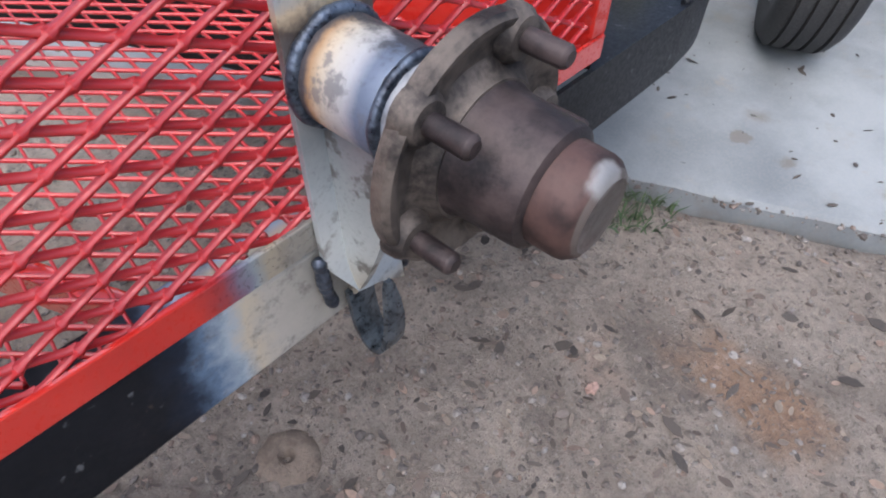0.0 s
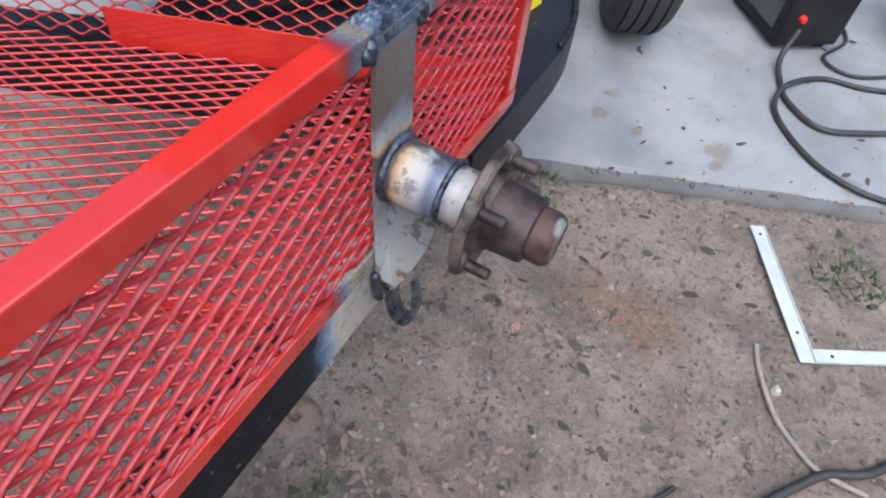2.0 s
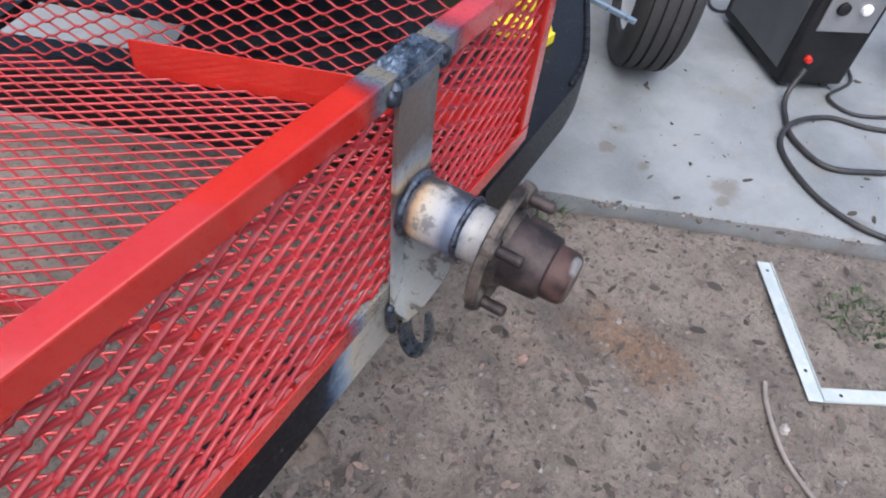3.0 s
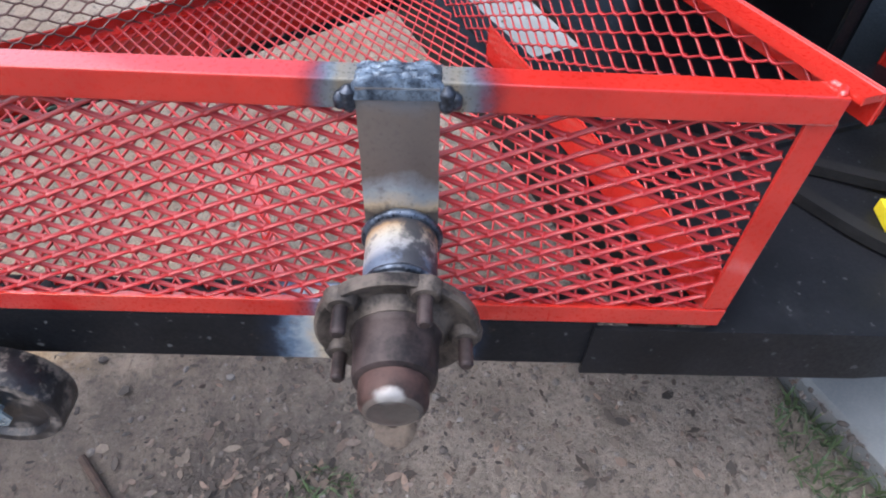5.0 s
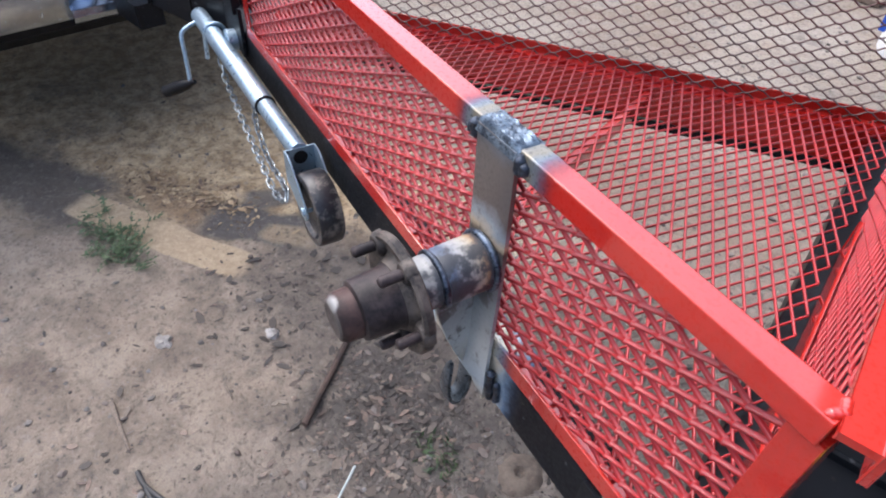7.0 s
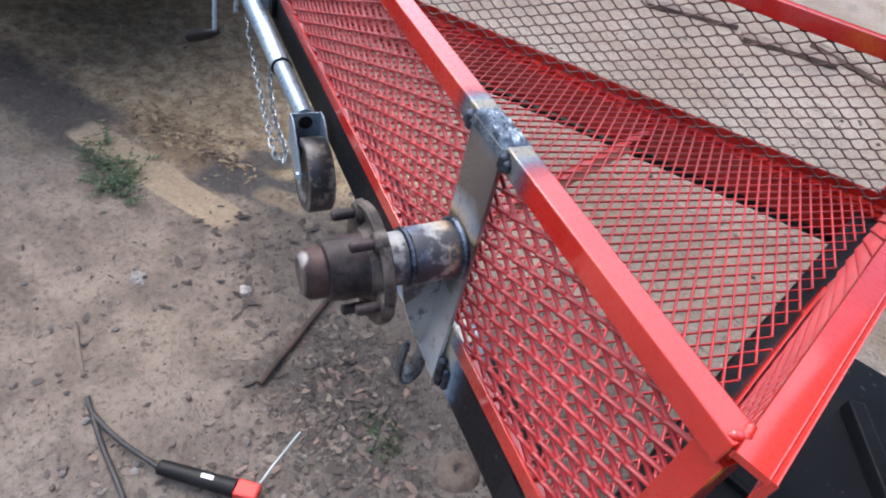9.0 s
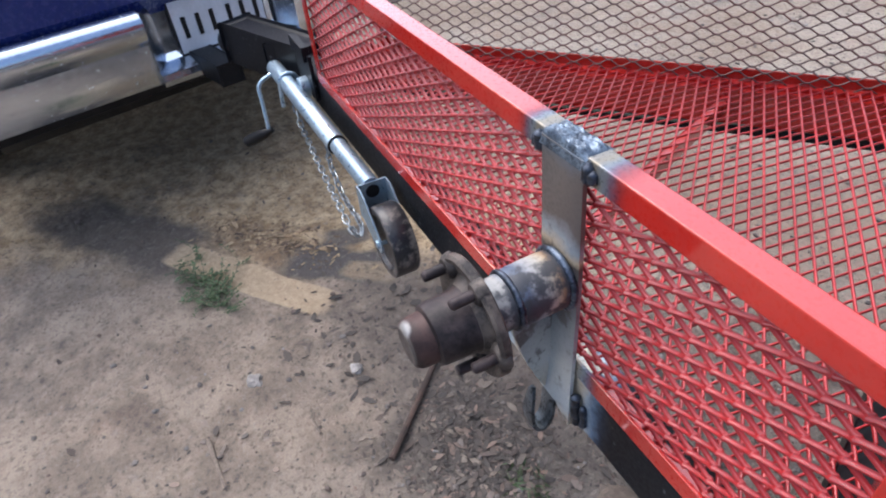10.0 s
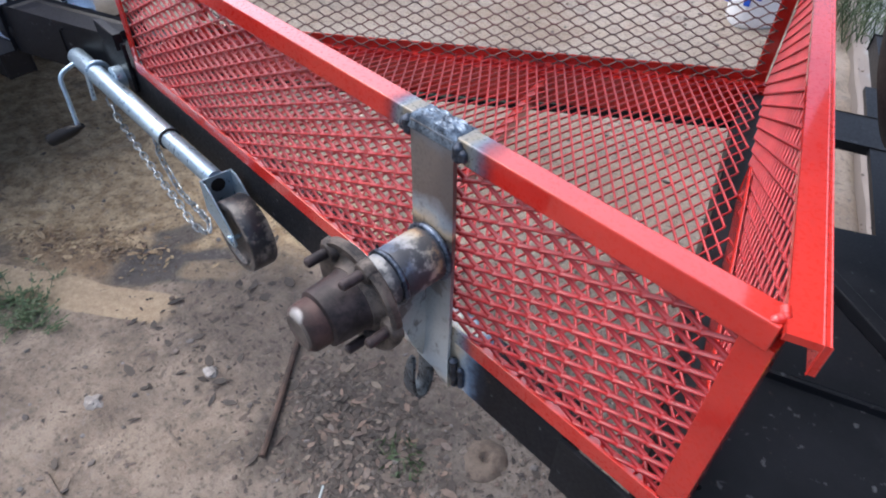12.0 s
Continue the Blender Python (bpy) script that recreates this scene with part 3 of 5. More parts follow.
TRAILER = Matrix(((ACROSS.x, AHEAD.x, 0, REAR.x), (ACROSS.y, AHEAD.y, 0, REAR.y), (0, 0, 1, 0), (0, 0, 0, 1)))


# ---- ground and slab ----
def slab_side(x, y):
    return 0.947 * x + 0.379 * y - 0.838 + 0.075 * min(1.0, max(0.0, (y - 0.9) / 0.6))


def ground_height(x, y):
    far = max(abs(x), abs(y))
    wild = min(1.0, max(0.0, -2 * x - 0.8))
    h = 0.010 * noise.noise((x * 1.7, y * 1.7, 0.3)) + (0.009 + 0.004 * wild) * noise.noise((x * 6, y * 6, 5)) + (0.006 + 0.003 * wild) * noise.noise((x * 17, y * 17, 9)) + 0.003 * noise.noise((x * 42, y * 42, 3))
    h *= 1 if far < 5 else max(0.0, 1 - (far - 5) / 10)
    s = slab_side(x, y)
    return h - (0.05 if s > 0.06 else 0.05 * max(0.0, s / 0.06) if s > 0 else 0)


def build_ground():
    near = np.concatenate([np.arange(-2.4, 2.4, 0.02)])
    out = np.array([2.5, 2.8, 3.3, 4, 5, 6.5, 9, 13, 20, 35, 60])
    line = np.concatenate([-out[::-1], near, out])
    verts = [(x, y, ground_height(x, y)) for y in line for x in line]
    n = len(line)
    faces = [(j * n + i, j * n + i + 1, (j + 1) * n + i + 1, (j + 1) * n + i) for j in range(n - 1) for i in range(n - 1)]
    me = bpy.data.meshes.new("ground")
    me.from_pydata(verts, [], faces)
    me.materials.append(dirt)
    me.shade_smooth()
    return tagged(new("ground", me), "sandy dirt ground strewn with grit and dead leaves", "ground", kind="structure")


build_ground()


def build_slab():
    bm = bmesh.new()
    edge = Vector((0.379, -0.947, 0))
    nrm = Vector((0.947, 0.379, 0))
    rows, last = [], None
    for k in range(121):
        s = -6 + 12 * k / 120
        j = 0.006 * noise.noise((s * 5, 2, 0)) + 0.003 * noise.noise((s * 21, 2, 0))
        p = nrm * (0.838 + j - 0.075 * min(1.0, max(0.0, (-0.947 * s + 0.317 - 0.9) / 0.6))) + edge * s
        rows.append([bm.verts.new(p + nrm * a + Vector((0, 0, b))) for a, b in ((0.0, -0.06), (0.004, 0.018 + j), (0.016, 0.028), (7.0, 0.034))])
    for p, q in zip(rows, rows[1:]):
        for a in range(3):
            bm.faces.new((p[a], p[a + 1], q[a + 1], q[a]))
    bmesh.ops.recalc_face_normals(bm, faces=bm.faces)
    ob = part("pavement", bm, concrete, smooth=True)
    return tagged(ob, "pale grey concrete slab with a soiled edge", "concrete slab", kind="structure")


build_slab()
SLAB_Z = 0.029


# ---- basket ----
def angle_rail(bm, a, b, size=TUBE, thick=0.0045, flip=1, over=(0, 0)):
    """An angle iron: one leg upright on the outside, one leg lying inward at the bottom."""
    bar(bm, a, b, (0 if flip > 0 else -thick, 0), (thick if flip > 0 else 0, size), bevel=0.0012, over=over)
    bar(bm, a, b, (thick if flip > 0 else -size, 0), (size if flip > 0 else -thick, thick), bevel=0.001, over=over)


basket = thing("cargo_basket", REAR, "glossy red expanded-metal cargo basket welded on the trailer tongue", "basket")


def build_basket():
    # near wall
    bm = bmesh.new()
    bar(bm, (SIDE_X, -0.003, Z_TOP - TUBE), (REAR.x - 0.004, -0.003, Z_TOP - TUBE), (0, 0), (TUBE, TUBE), bevel=0.002)
    part("top_rail", bm, red_rail, basket, "red square rail, burnt bare round the weld", True)
    bm = bmesh.new()
    angle_rail(bm, (SIDE_X, 0, Z_FLOOR), (REAR.x, 0, Z_FLOOR))
    part("bottom_rail", bm, red_lower, basket, "red angle rail with scorched paint", True)
    bm = bmesh.new()
    box(bm, (REAR.x - TUBE, 0.001, Z_FLOOR + 0.0295), (REAR.x, 0.0055, Z_TOP - TUBE + 0.001), None, 0.001)
    box(bm, (REAR.x - 0.0045, 0.0055, Z_FLOOR + 0.005), (REAR.x, TUBE, Z_TOP - TUBE + 0.001), None, 0.001)
    part("corner_post", bm, red_paint, basket, smooth=True)
    bm = bmesh.new()
    box(bm, (SIDE_X, 0.001, Z_FLOOR + 0.0295), (SIDE_X + 0.025, 0.0055, Z_TOP - TUBE + 0.001), None, 0.001)
    part("corner_post", bm, red_paint, basket, smooth=True)
    # back wall
    c0, c1 = at(REAR, 0), at(FAR, 0)
    top = Vector((0, 0, Z_TOP + 0.003))
    bm = bmesh.new()
    bar(bm, c0 + top, c1 + top, (-0.021, -0.0045), (0.003, 0.0), bevel=0.001, over=(0.008, 0))
    bar(bm, c0 + top, c1 + top, (-0.0255, -0.028), (-0.021, 0.0), bevel=0.001, over=(0.008, 0))
    part("top_rail", bm, red_paint, basket, "red angle rail with an open end at the corner", True)
    bm = bmesh.new()
    mid = c0.lerp(c1, 0.56) + Vector((0, 0, Z_FLOOR + 0.003))
    bar(bm, c0 + Vector((0, 0, Z_FLOOR + 0.003)), mid, (-0.001, 0), (0.0035, 0.058), bevel=0.001, over=(-0.003, 0))
    part("kick_plate", bm, red_paint, basket, "red upright plate along the foot of the back wall", True)
    # far wall
    f0, f1 = at(FAR, 0), at(FRONT_F, 0)
    bm = bmesh.new()
    bar(bm, f0 + Vector((0, 0, Z_TOP - TUBE)), f1 + Vector((0, 0, Z_TOP - TUBE)), (0, 0), (TUBE, TUBE), bevel=0.0025)
    part("top_rail", bm, red_paint, basket, smooth=True)
    bm = bmesh.new()
    angle_rail(bm, f0 + Vector((0, 0, Z_FLOOR)), f1 + Vector((0, 0, Z_FLOOR)))
    part("bottom_rail", bm, red_paint, basket, smooth=True)
    for p, q in ((FAR, FARDIR), (FRONT_F, -FARDIR)):
        bm = bmesh.new()
        a = at(p + q * 0.014, Z_FLOOR + 0.03)
        m = frame_of(a, a + at(q, 0))
        box(bm, (-0.013, 0.002, 0), (0.013, 0.007, Z_TOP - TUBE - Z_FLOOR - 0.029), m, 0.001)
        part("corner_post", bm, red_paint, basket, smooth=True)
    # short front wall
    bm = bmesh.new()
    bar(bm, at(FRONT_F, Z_TOP - TUBE), at(FRONT_N, Z_TOP - TUBE), (0, 0), (TUBE, TUBE - 0.002), bevel=0.0025, over=(-0.02, -0.034))
    part("top_rail", bm, red_paint, basket, smooth=True)
    bm = bmesh.new()
    angle_rail(bm, at(FRONT_F, Z_FLOOR), at(FRONT_N, Z_FLOOR), over=(-0.02, -0.02))
    part("bottom_rail", bm, red_paint, basket, smooth=True)
    # floor cross bar, alongside the back wall
    p0 = Vector((-0.134, 0.034))
    t = (APEX.y - p0.y + (p0.x - APEX.x) * (FARDIR.y / FARDIR.x)) / (ACROSS.y - ACROSS.x * FARDIR.y / FARDIR.x)
    p1 = p0 + ACROSS * (t - 0.05)
    bm = bmesh.new()
    bar(bm, at(p0, Z_FLOOR - 0.034), at(p1, Z_FLOOR - 0.034), (-0.008, -0.002), (0.008, 0.024), bevel=0.002)
    part("floor_bar", bm, red_paint, basket, smooth=True)
    # meshes: near, back, far, front, floor
    high = Z_TOP - Z_FLOOR
    m = Matrix(((1, 0, 0, SIDE_X), (0, 0, 1, 0.0125), (0, 1, 0, Z_FLOOR), (0, 0, 0, 1)))
    v, f = expanded_mesh(m, SIDE, high, lambda x, y: 0.006 < x < SIDE - 0.018 and 0.013 < y < high - 0.014, (0.008, 0.004), lwd=0.054, thin=0.0021, deep=0.0048, tilts=(-10, -40), knot=2.1, lift=-0.0011)
    mesh_part("side_mesh", v, f, red_mesh, basket, "red diamond expanded-metal side sheet")

    def wall_mesh(a, b, inset, name, phase, start=0.012):
        x = (b - a).normalized()
        y = Vector((-x.y, x.x))
        o = a + y * inset
        mm = Matrix(((x.x, 0, y.x, o.x), (x.y, 0, y.y, o.y), (0, 1, 0, Z_FLOOR), (0, 0, 0, 1)))
        n = (b - a).length
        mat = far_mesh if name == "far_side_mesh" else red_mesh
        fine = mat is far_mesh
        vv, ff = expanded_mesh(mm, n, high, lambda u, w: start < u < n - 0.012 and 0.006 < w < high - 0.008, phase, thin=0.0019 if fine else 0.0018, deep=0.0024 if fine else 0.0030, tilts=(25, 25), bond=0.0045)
        mesh_part("side_mesh" if mat is far_mesh else name, vv, ff, mat, basket, "red expanded-metal sheet in a backlit dark tone" if mat is far_mesh else "red diamond expanded-metal sheet")

    wall_mesh(REAR, FAR, -0.006, "back_mesh", (0.01, 0.007), 0.036)
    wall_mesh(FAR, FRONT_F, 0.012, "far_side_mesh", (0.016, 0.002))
    wall_mesh(FRONT_F, FRONT_N, 0.012, "front_mesh", (0.0, 0.003))
    poly = [(REAR.x - 0.022, 0.0195), (FAR.x + 0.004, FAR.y - 0.022), (FRONT_F.x + 0.014, FRONT_F.y - 0.018), (FRONT_N.x + 0.016, 0.0195)]
    inside = in_polygon(poly)
    # the floor sheet lies square to the back wall
    mm = pose(REAR.x + 0.35, -0.35, Z_FLOOR + 0.008, 0, 0, 107)
    back = mm.to_3x3()

    def on_floor(u, w):
        q = back @ Vector((u, w, 0))
        return inside(q.x + REAR.x + 0.35, q.y - 0.35)

    vv, ff = expanded_mesh(mm, 1.7, 1.7, on_floor, (0.0, 0.005), lwd=0.0485, swd=0.0224, thin=0.0022, deep=0.0038, tilts=(40, 5), knot=1.35, lift=0.0008)
    mesh_part("floor_mesh", vv, ff, red_mesh, basket, "red diamond expanded-metal floor sheet")
    # lumpy painted weld on the open corner
    bm = bmesh.new()
    bead_line(bm, [(REAR.x - 0.012, -0.001, Z_TOP), (REAR.x - 0.006, 0.010, Z_TOP + 0.0005), (REAR.x - 0.012, 0.022, Z_TOP)], 0.0042, rng)
    part("corner_weld", bm, red_paint, basket, smooth=True)


build_basket()
basket.matrix_world = SLOPE


# ---- trailer ----
trailer = thing("trailer", REAR, "black-painted steel trailer with an A-frame tongue", "trailer")


def build_trailer():
    z0, z1 = 0.4985, 0.5825
    bm = bmesh.new()
    bar(bm, (APEX.x - 0.02, 0, z0), (0.22, 0, z0), (0.002, 0), (0.052, z1 - z0), bevel=0.004)
    part("tongue_beam", bm, black_beam, trailer, "black steel beam, heat-tinted at the bracket", True)
    bm = bmesh.new()
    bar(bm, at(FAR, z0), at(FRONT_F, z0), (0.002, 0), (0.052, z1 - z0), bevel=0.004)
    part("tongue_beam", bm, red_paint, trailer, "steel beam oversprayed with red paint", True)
    bm = bmesh.new()
    bar(bm, at(FRONT_F, z0), at(APEX + FARDIR * 0.02, z0), (0.002, 0), (0.052, z1 - z0), bevel=0.004)
    part("tongue_beam", bm, black_paint, trailer, smooth=True)
    bm = bmesh.new()
    bar(bm, at(FAR, z0 - 0.003), at(APEX + FARDIR * 0.02, z0 - 0.003), (0.049, 0), (0.056, 0.018), bevel=0.001)
    part("beam_foot", bm, black_paint, trailer, "black lower edge of the beam")
    bm = bmesh.new()
    tube(bm, [at(FAR, z0 + 0.02) + Vector((-0.04, -0.05, 0)), at(FAR.lerp(APEX, 0.35), z0 + 0.014) + Vector((0.04, -0.049, 0)), at(FAR.lerp(APEX, 0.75), z0 + 0.018) + Vector((0.038, -0.047, 0))], 0.003, 6)
    part("lamp_wire", bm, green_wire, trailer, "thin green lamp wire")
    bm = bmesh.new()
    bar(bm, at(REAR, z0), at(FAR, z0), (-0.02, 0), (0.035, z1 - z0 - 0.004), bevel=0.003, over=(-0.06, 0.0))
    part("cross_beam", bm, black_paint, trailer, smooth=True)
    # coupler
    bm = bmesh.new()
    bar(bm, at(APEX - AHEAD * 0.16, z0 - 0.004), at(APEX + AHEAD * 0.22, z0 - 0.004), (-0.045, 0), (0.045, 0.095), bevel=0.012)
    got = bmesh.ops.create_uvsphere(bm, u_segments=20, v_segments=12, radius=0.055)["verts"]
    for q in got:
        q.co = Vector((q.co.x, q.co.y, q.co.z * 0.8)) + at(APEX + AHEAD * 0.24, z0 + 0.035)
    part("coupler", bm, black_paint, trailer, smooth=True)
    # corner deck plate with a folded edge; the side bends round to run along the trailer
    def plate(name, outline, top, thick, mat):
        b = bmesh.new()
        up = [b.verts.new((x, y, top)) for x, y in outline]
        dn = [b.verts.new((x, y, top - thick)) for x, y in outline]
        b.faces.new(up)
        b.faces.new(dn[::-1])
        for a in range(len(up)):
            c = (a + 1) % len(up)
            b.faces.new((up[a], dn[a], dn[c], up[c]))
        bmesh.ops.recalc_face_normals(b, faces=b.faces)
        return part(name, b, mat, trailer)

    def tr(a, b):
        q = TRAILER @ Vector((a, b, 0))
        return (q.x, q.y)

    bend = [(q.x, q.y) for q in smooth_line([(0.56, 0.0, 0), (0.66, 0.012, 0), (0.78, 0.052, 0), (0.92, 0.105, 0)], 5)]
    near_edge = [(0.215, 0.0)] + bend + [tr(-0.12, -2.6)]
    plate("deck", [(0.34, 0.004)] + near_edge[1:] + [tr(1.22, -2.6), tr(1.22, -0.21), tr(0.63, -0.21), tr(0.614, -0.09), tr(0.92, -0.07), tr(0.92, -0.012), (0.36, 0.012)], 0.5745, 0.012, black_paint)
    bm = bmesh.new()
    line = [Vector((x, y, 0.532)) for x, y in near_edge]
    ribbon(bm, line, 0.006, 0.088)
    part("deck_skirt", bm, black_paint, trailer, "black folded steel skirt", True)
    bm = bmesh.new()
    bead_line(bm, [Vector((x, y + 0.004, 0.577)) for x, y in near_edge[1:-1]] + [Vector((*tr(-0.12, -0.9), 0.577))], 0.0062, rng)
    part("edge_weld", bm, black_paint, trailer, smooth=True)
    bm = bmesh.new()
    box(bm, (0.925, -0.24, 0.560), (1.06, -0.06, 0.575), TRAILER, 0.002)
    part("frame_bar", bm, black_paint, trailer, smooth=True)
    bm = bmesh.new()
    box(bm, (1.225, -0.30, 0.545), (1.55, -0.24, 0.58), TRAILER, 0.004)
    part("frame_bar", bm, black_paint, trailer, smooth=True)
    bm = bmesh.new()
    bar(bm, TRAILER @ Vector((0.50, -0.115, 0.5745)), TRAILER @ Vector((0.28, -0.275, 0.5745)), (-0.012, 0), (0.012, 0.022), bevel=0.003)
    part("deck_rib", bm, black_paint, trailer, smooth=True)
    bm = bmesh.new()
    box(bm, (0.25, -0.6, 0.5745), (0.258, -0.03, 0.583), TRAILER, 0.002)
    part("deck_seam", bm, black_paint, trailer)
    bm = bmesh.new()
    bar(bm, (1.135, 0.028, 0.462), (1.18, 0.24, 0.475), (-0.007, 0), (0.007, 0.012), bevel=0.002)
    part("brake_bar", bm, zinc, trailer, "bright bare steel bar beside the tyre", True)


build_trailer()


def build_wheel(cx, cy, r=0.315, w=0.20):
    """A road wheel with a grooved tyre; its axle runs across the trailer."""
    wheel = new("wheel")
    wheel.parent = trailer
    o = TRAILER @ Vector((cx, cy, 0))
    m = Matrix(((ACROSS.x, AHEAD.x, 0, o.x), (ACROSS.y, AHEAD.y, 0, o.y), (0, 0, 1, r + SLAB_Z - 0.006 + 0.0227 * o.x), (0, 0, 0, 1)))
    prof = [(-0.062, 0.19), (-w / 2 + 0.012, 0.205), (-w / 2, 0.25), (-w / 2 + 0.006, 0.287), (-w / 2 + 0.024, 0.307)]
    for k in range(4):
        a = -0.058 + k * 0.0385
        prof += [(a, 0.3145), (a + 0.002, 0.304), (a + 0.008, 0.304), (a + 0.010, 0.3148)]
    prof += [(w / 2 - 0.024, 0.307), (w / 2 - 0.006, 0.287), (w / 2, 0.25), (w / 2 - 0.012, 0.205), (0.062, 0.19)]
    bm = bmesh.new()
    lathe(bm, prof, m, 72)
    part("tyre", bm, rubber, wheel, "black grooved rubber tyre", True)
    bm = bmesh.new()
    lathe(bm, [(-0.07, 0.188), (-0.075, 0.196), (-0.055, 0.18), (-0.03, 0.1), (-0.05, 0.06), (0.05, 0.06), (0.03, 0.1), (0.055, 0.18), (0.075, 0.196), (0.07, 0.188)], m, 48)
    part("rim", bm, white_plastic, wheel, "pale painted steel rim", True)


build_wheel(-0.42, -1.36)
build_wheel(1.62, -1.36)
trailer.matrix_world = SLOPE


def build_tank():
    """The big black barrel that the trailer carries, lying along it."""
    tank = thing("barrel_smoker", REAR, "large black steel barrel smoker mounted on the trailer", "smoker")
    o = TRAILER @ Vector((0.66, -0.10, 1.145))
    m = frame_of(o, o + Vector((-AHEAD.x, -AHEAD.y, 0)))
    bm = bmesh.new()
    prof = [(0.0, 0.02), (0.003, 0.16), (0.010, 0.27), (0.022, 0.335), (0.042, 0.375), (0.07, 0.394), (0.10, 0.40), (0.152, 0.40), (0.154, 0.403), (0.166, 0.403), (0.168, 0.40), (1.9, 0.40), (1.98, 0.30), (2.0, 0.02)]
    lathe(bm, [(a, 1.1 * b) for a, b in prof], m, 72)
    part("barrel", bm, tank_paint, tank, smooth=True)
    for k in (0.35, 1.5):
        bm = bmesh.new()
        box(bm, (0.37, -0.19 - k, 0.555), (0.87, -0.15 - k, 0.83), TRAILER, 0.004)
        part("saddle", bm, tank_paint, tank, smooth=True)


build_tank()


# ---- spare wheel bracket with its hub ----
HUB_Z = 0.716
DROOP = Matrix.Translation((0, 0, HUB_Z)) @ pose(0, 0, 0, 2.3) @ Matrix.Translation((0, 0, -HUB_Z))  # the spindle hangs a little
bracket = thing("hub_bracket", REAR, "heat-tinted steel bracket with a rusty wheel hub, welded to the basket", "wheel hub")


def build_bracket():
    half = 0.0318
    bm = bmesh.new()
    # strap, a little narrower at its foot
    rows = []
    for k in range(25):
        u = k / 24
        z = Z_TOP - 0.004 - u * 0.362
        h = half * (1.02 + 0.07 * u)
        foot = max(0.0, (u - 0.84) / 0.16)
        y = -0.0065 + 0.0015 * math.sin(u * 5) - (0.004 * ((u - 0.8) / 0.2) if u > 0.8 else 0)
        rows.append([bm.verts.new((a * h * (1 - 0.22 * foot) + 0.012 * foot, y + b - 0.006 * foot * max(0.0, -a), z + 0.016 * foot * (0.5 - a))) for a, b in ((-1, 0.0055), (-1, 0.0006), (-0.97, 0), (0, 0), (0.97, 0), (1, 0.0006), (1, 0.0055))])
    for p, q in zip(rows, rows[1:]):
        for a in range(7):
            c = (a + 1) % 7
            bm.faces.new((p[a], p[c], q[c], q[a]))
    bm.faces.new(rows[0])
    bm.faces.new(rows[-1][::-1])
    bmesh.ops.recalc_face_normals(bm, faces=bm.faces)
    part("strap", bm, strap_steel, bracket, "flat steel strap with blue and straw heat tint", True)
    # top weld, laid over the rail, and its two end lumps
    bm = bmesh.new()
    nx, ny = 40, 20
    grid = []
    for b in range(ny + 1):
        v = b / ny
        row = []
        for a in range(nx + 1):
            u = 2 * a / nx - 1
            edge = max(0.0, 1 - abs(u) ** 6) * min(1.0, 6 * v, 5 * (1 - v))
            x, yy = 0.035 * u * (1 + 0.04 * noise.noise((v * 5, 3, 1))), -0.0085 + 0.034 * v
            lump = 0.0045 + 0.0026 * noise.noise((x * 130, yy * 190, 2)) + 0.0016 * abs(math.sin(yy * 620 + 2 * noise.noise((x * 60, 1, 0))))
            drop = 0.012 * max(0.0, 1 - v * 5) ** 2
            row.append(bm.verts.new((x, yy, Z_TOP - 0.0015 + lump * edge - drop)))
        grid.append(row)
    for b in range(ny):
        for a in range(nx):
            bm.faces.new((grid[b][a], grid[b][a + 1], grid[b + 1][a + 1], grid[b + 1][a]))
    part("top_weld", bm, weld_bright, bracket, "bright lumpy weld", True)
    for sx in (-1, 1):
        bm = bmesh.new()
        for x, z0, z1, thick in ((0.0375, 0.003, 0.027, 0.0072), (0.0435, 0.008, 0.024, 0.0055)):
            bead_line(bm, [(sx * x, -0.0035, Z_TOP - z0), (sx * (x + 0.001), -0.0045, Z_TOP - (z0 + z1) / 2), (sx * x, -0.0035, Z_TOP - z1)], thick, rng, 0.45)
        part("end_weld", bm, weld_dark, bracket, "dark blued weld lump", True)
    ax = DROOP @ frame_of((0, 0, HUB_Z), (0, -1, HUB_Z))
    bm = bmesh.new()
    lathe(bm, [(0.006, 0.0335), (0.03, 0.0333), (0.055, 0.033), (0.066, 0.0325), (0.070, 0.0305), (0.085, 0.030), (0.106, 0.0295)], ax, 48)
    part("spindle_tube", bm, pipe_steel, bracket, "heat-tinted tube with soot patches", True)
    for s, r, w in ((0.0085, 0.0338, 0.0048), (0.069, 0.0315, 0.0042)):
        bm = bmesh.new()
        ring = [(ax @ Vector((s, r * math.cos(a), r * math.sin(a)))) for a in (2 * math.pi * k / 60 for k in range(61))]
        bead_line(bm, ring, w, rng, 0.5)
        part("ring_weld", bm, weld_ring, bracket, "dark ring of weld", True)
    # gusset under the tube, and the curled tongue at its foot
    bm = bmesh.new()
    out = [(-0.006, HUB_Z - 0.028), (-0.064, HUB_Z - 0.028), (-0.060, 0.655), (-0.050, 0.618), (-0.039, 0.586), (-0.027, 0.556), (-0.014, 0.530), (-0.006, 0.522)]
    sides = [[bm.verts.new((a - 0.10 * (y + 0.006), y, z)) for y, z in out] for a in (-0.016, -0.008)]
    bm.faces.new(sides[0])
    bm.faces.new(sides[1][::-1])
    for a in range(len(out)):
        c = (a + 1) % len(out)
        bm.faces.new((sides[0][a], sides[1][a], sides[1][c], sides[0][c]))
    bmesh.ops.recalc_face_normals(bm, faces=bm.faces)
    part("gusset", bm, gusset_steel, bracket, "torch-cut gusset plate under the tube")
    # the strap's torn corner, rolled outwards and up
    bm = bmesh.new()
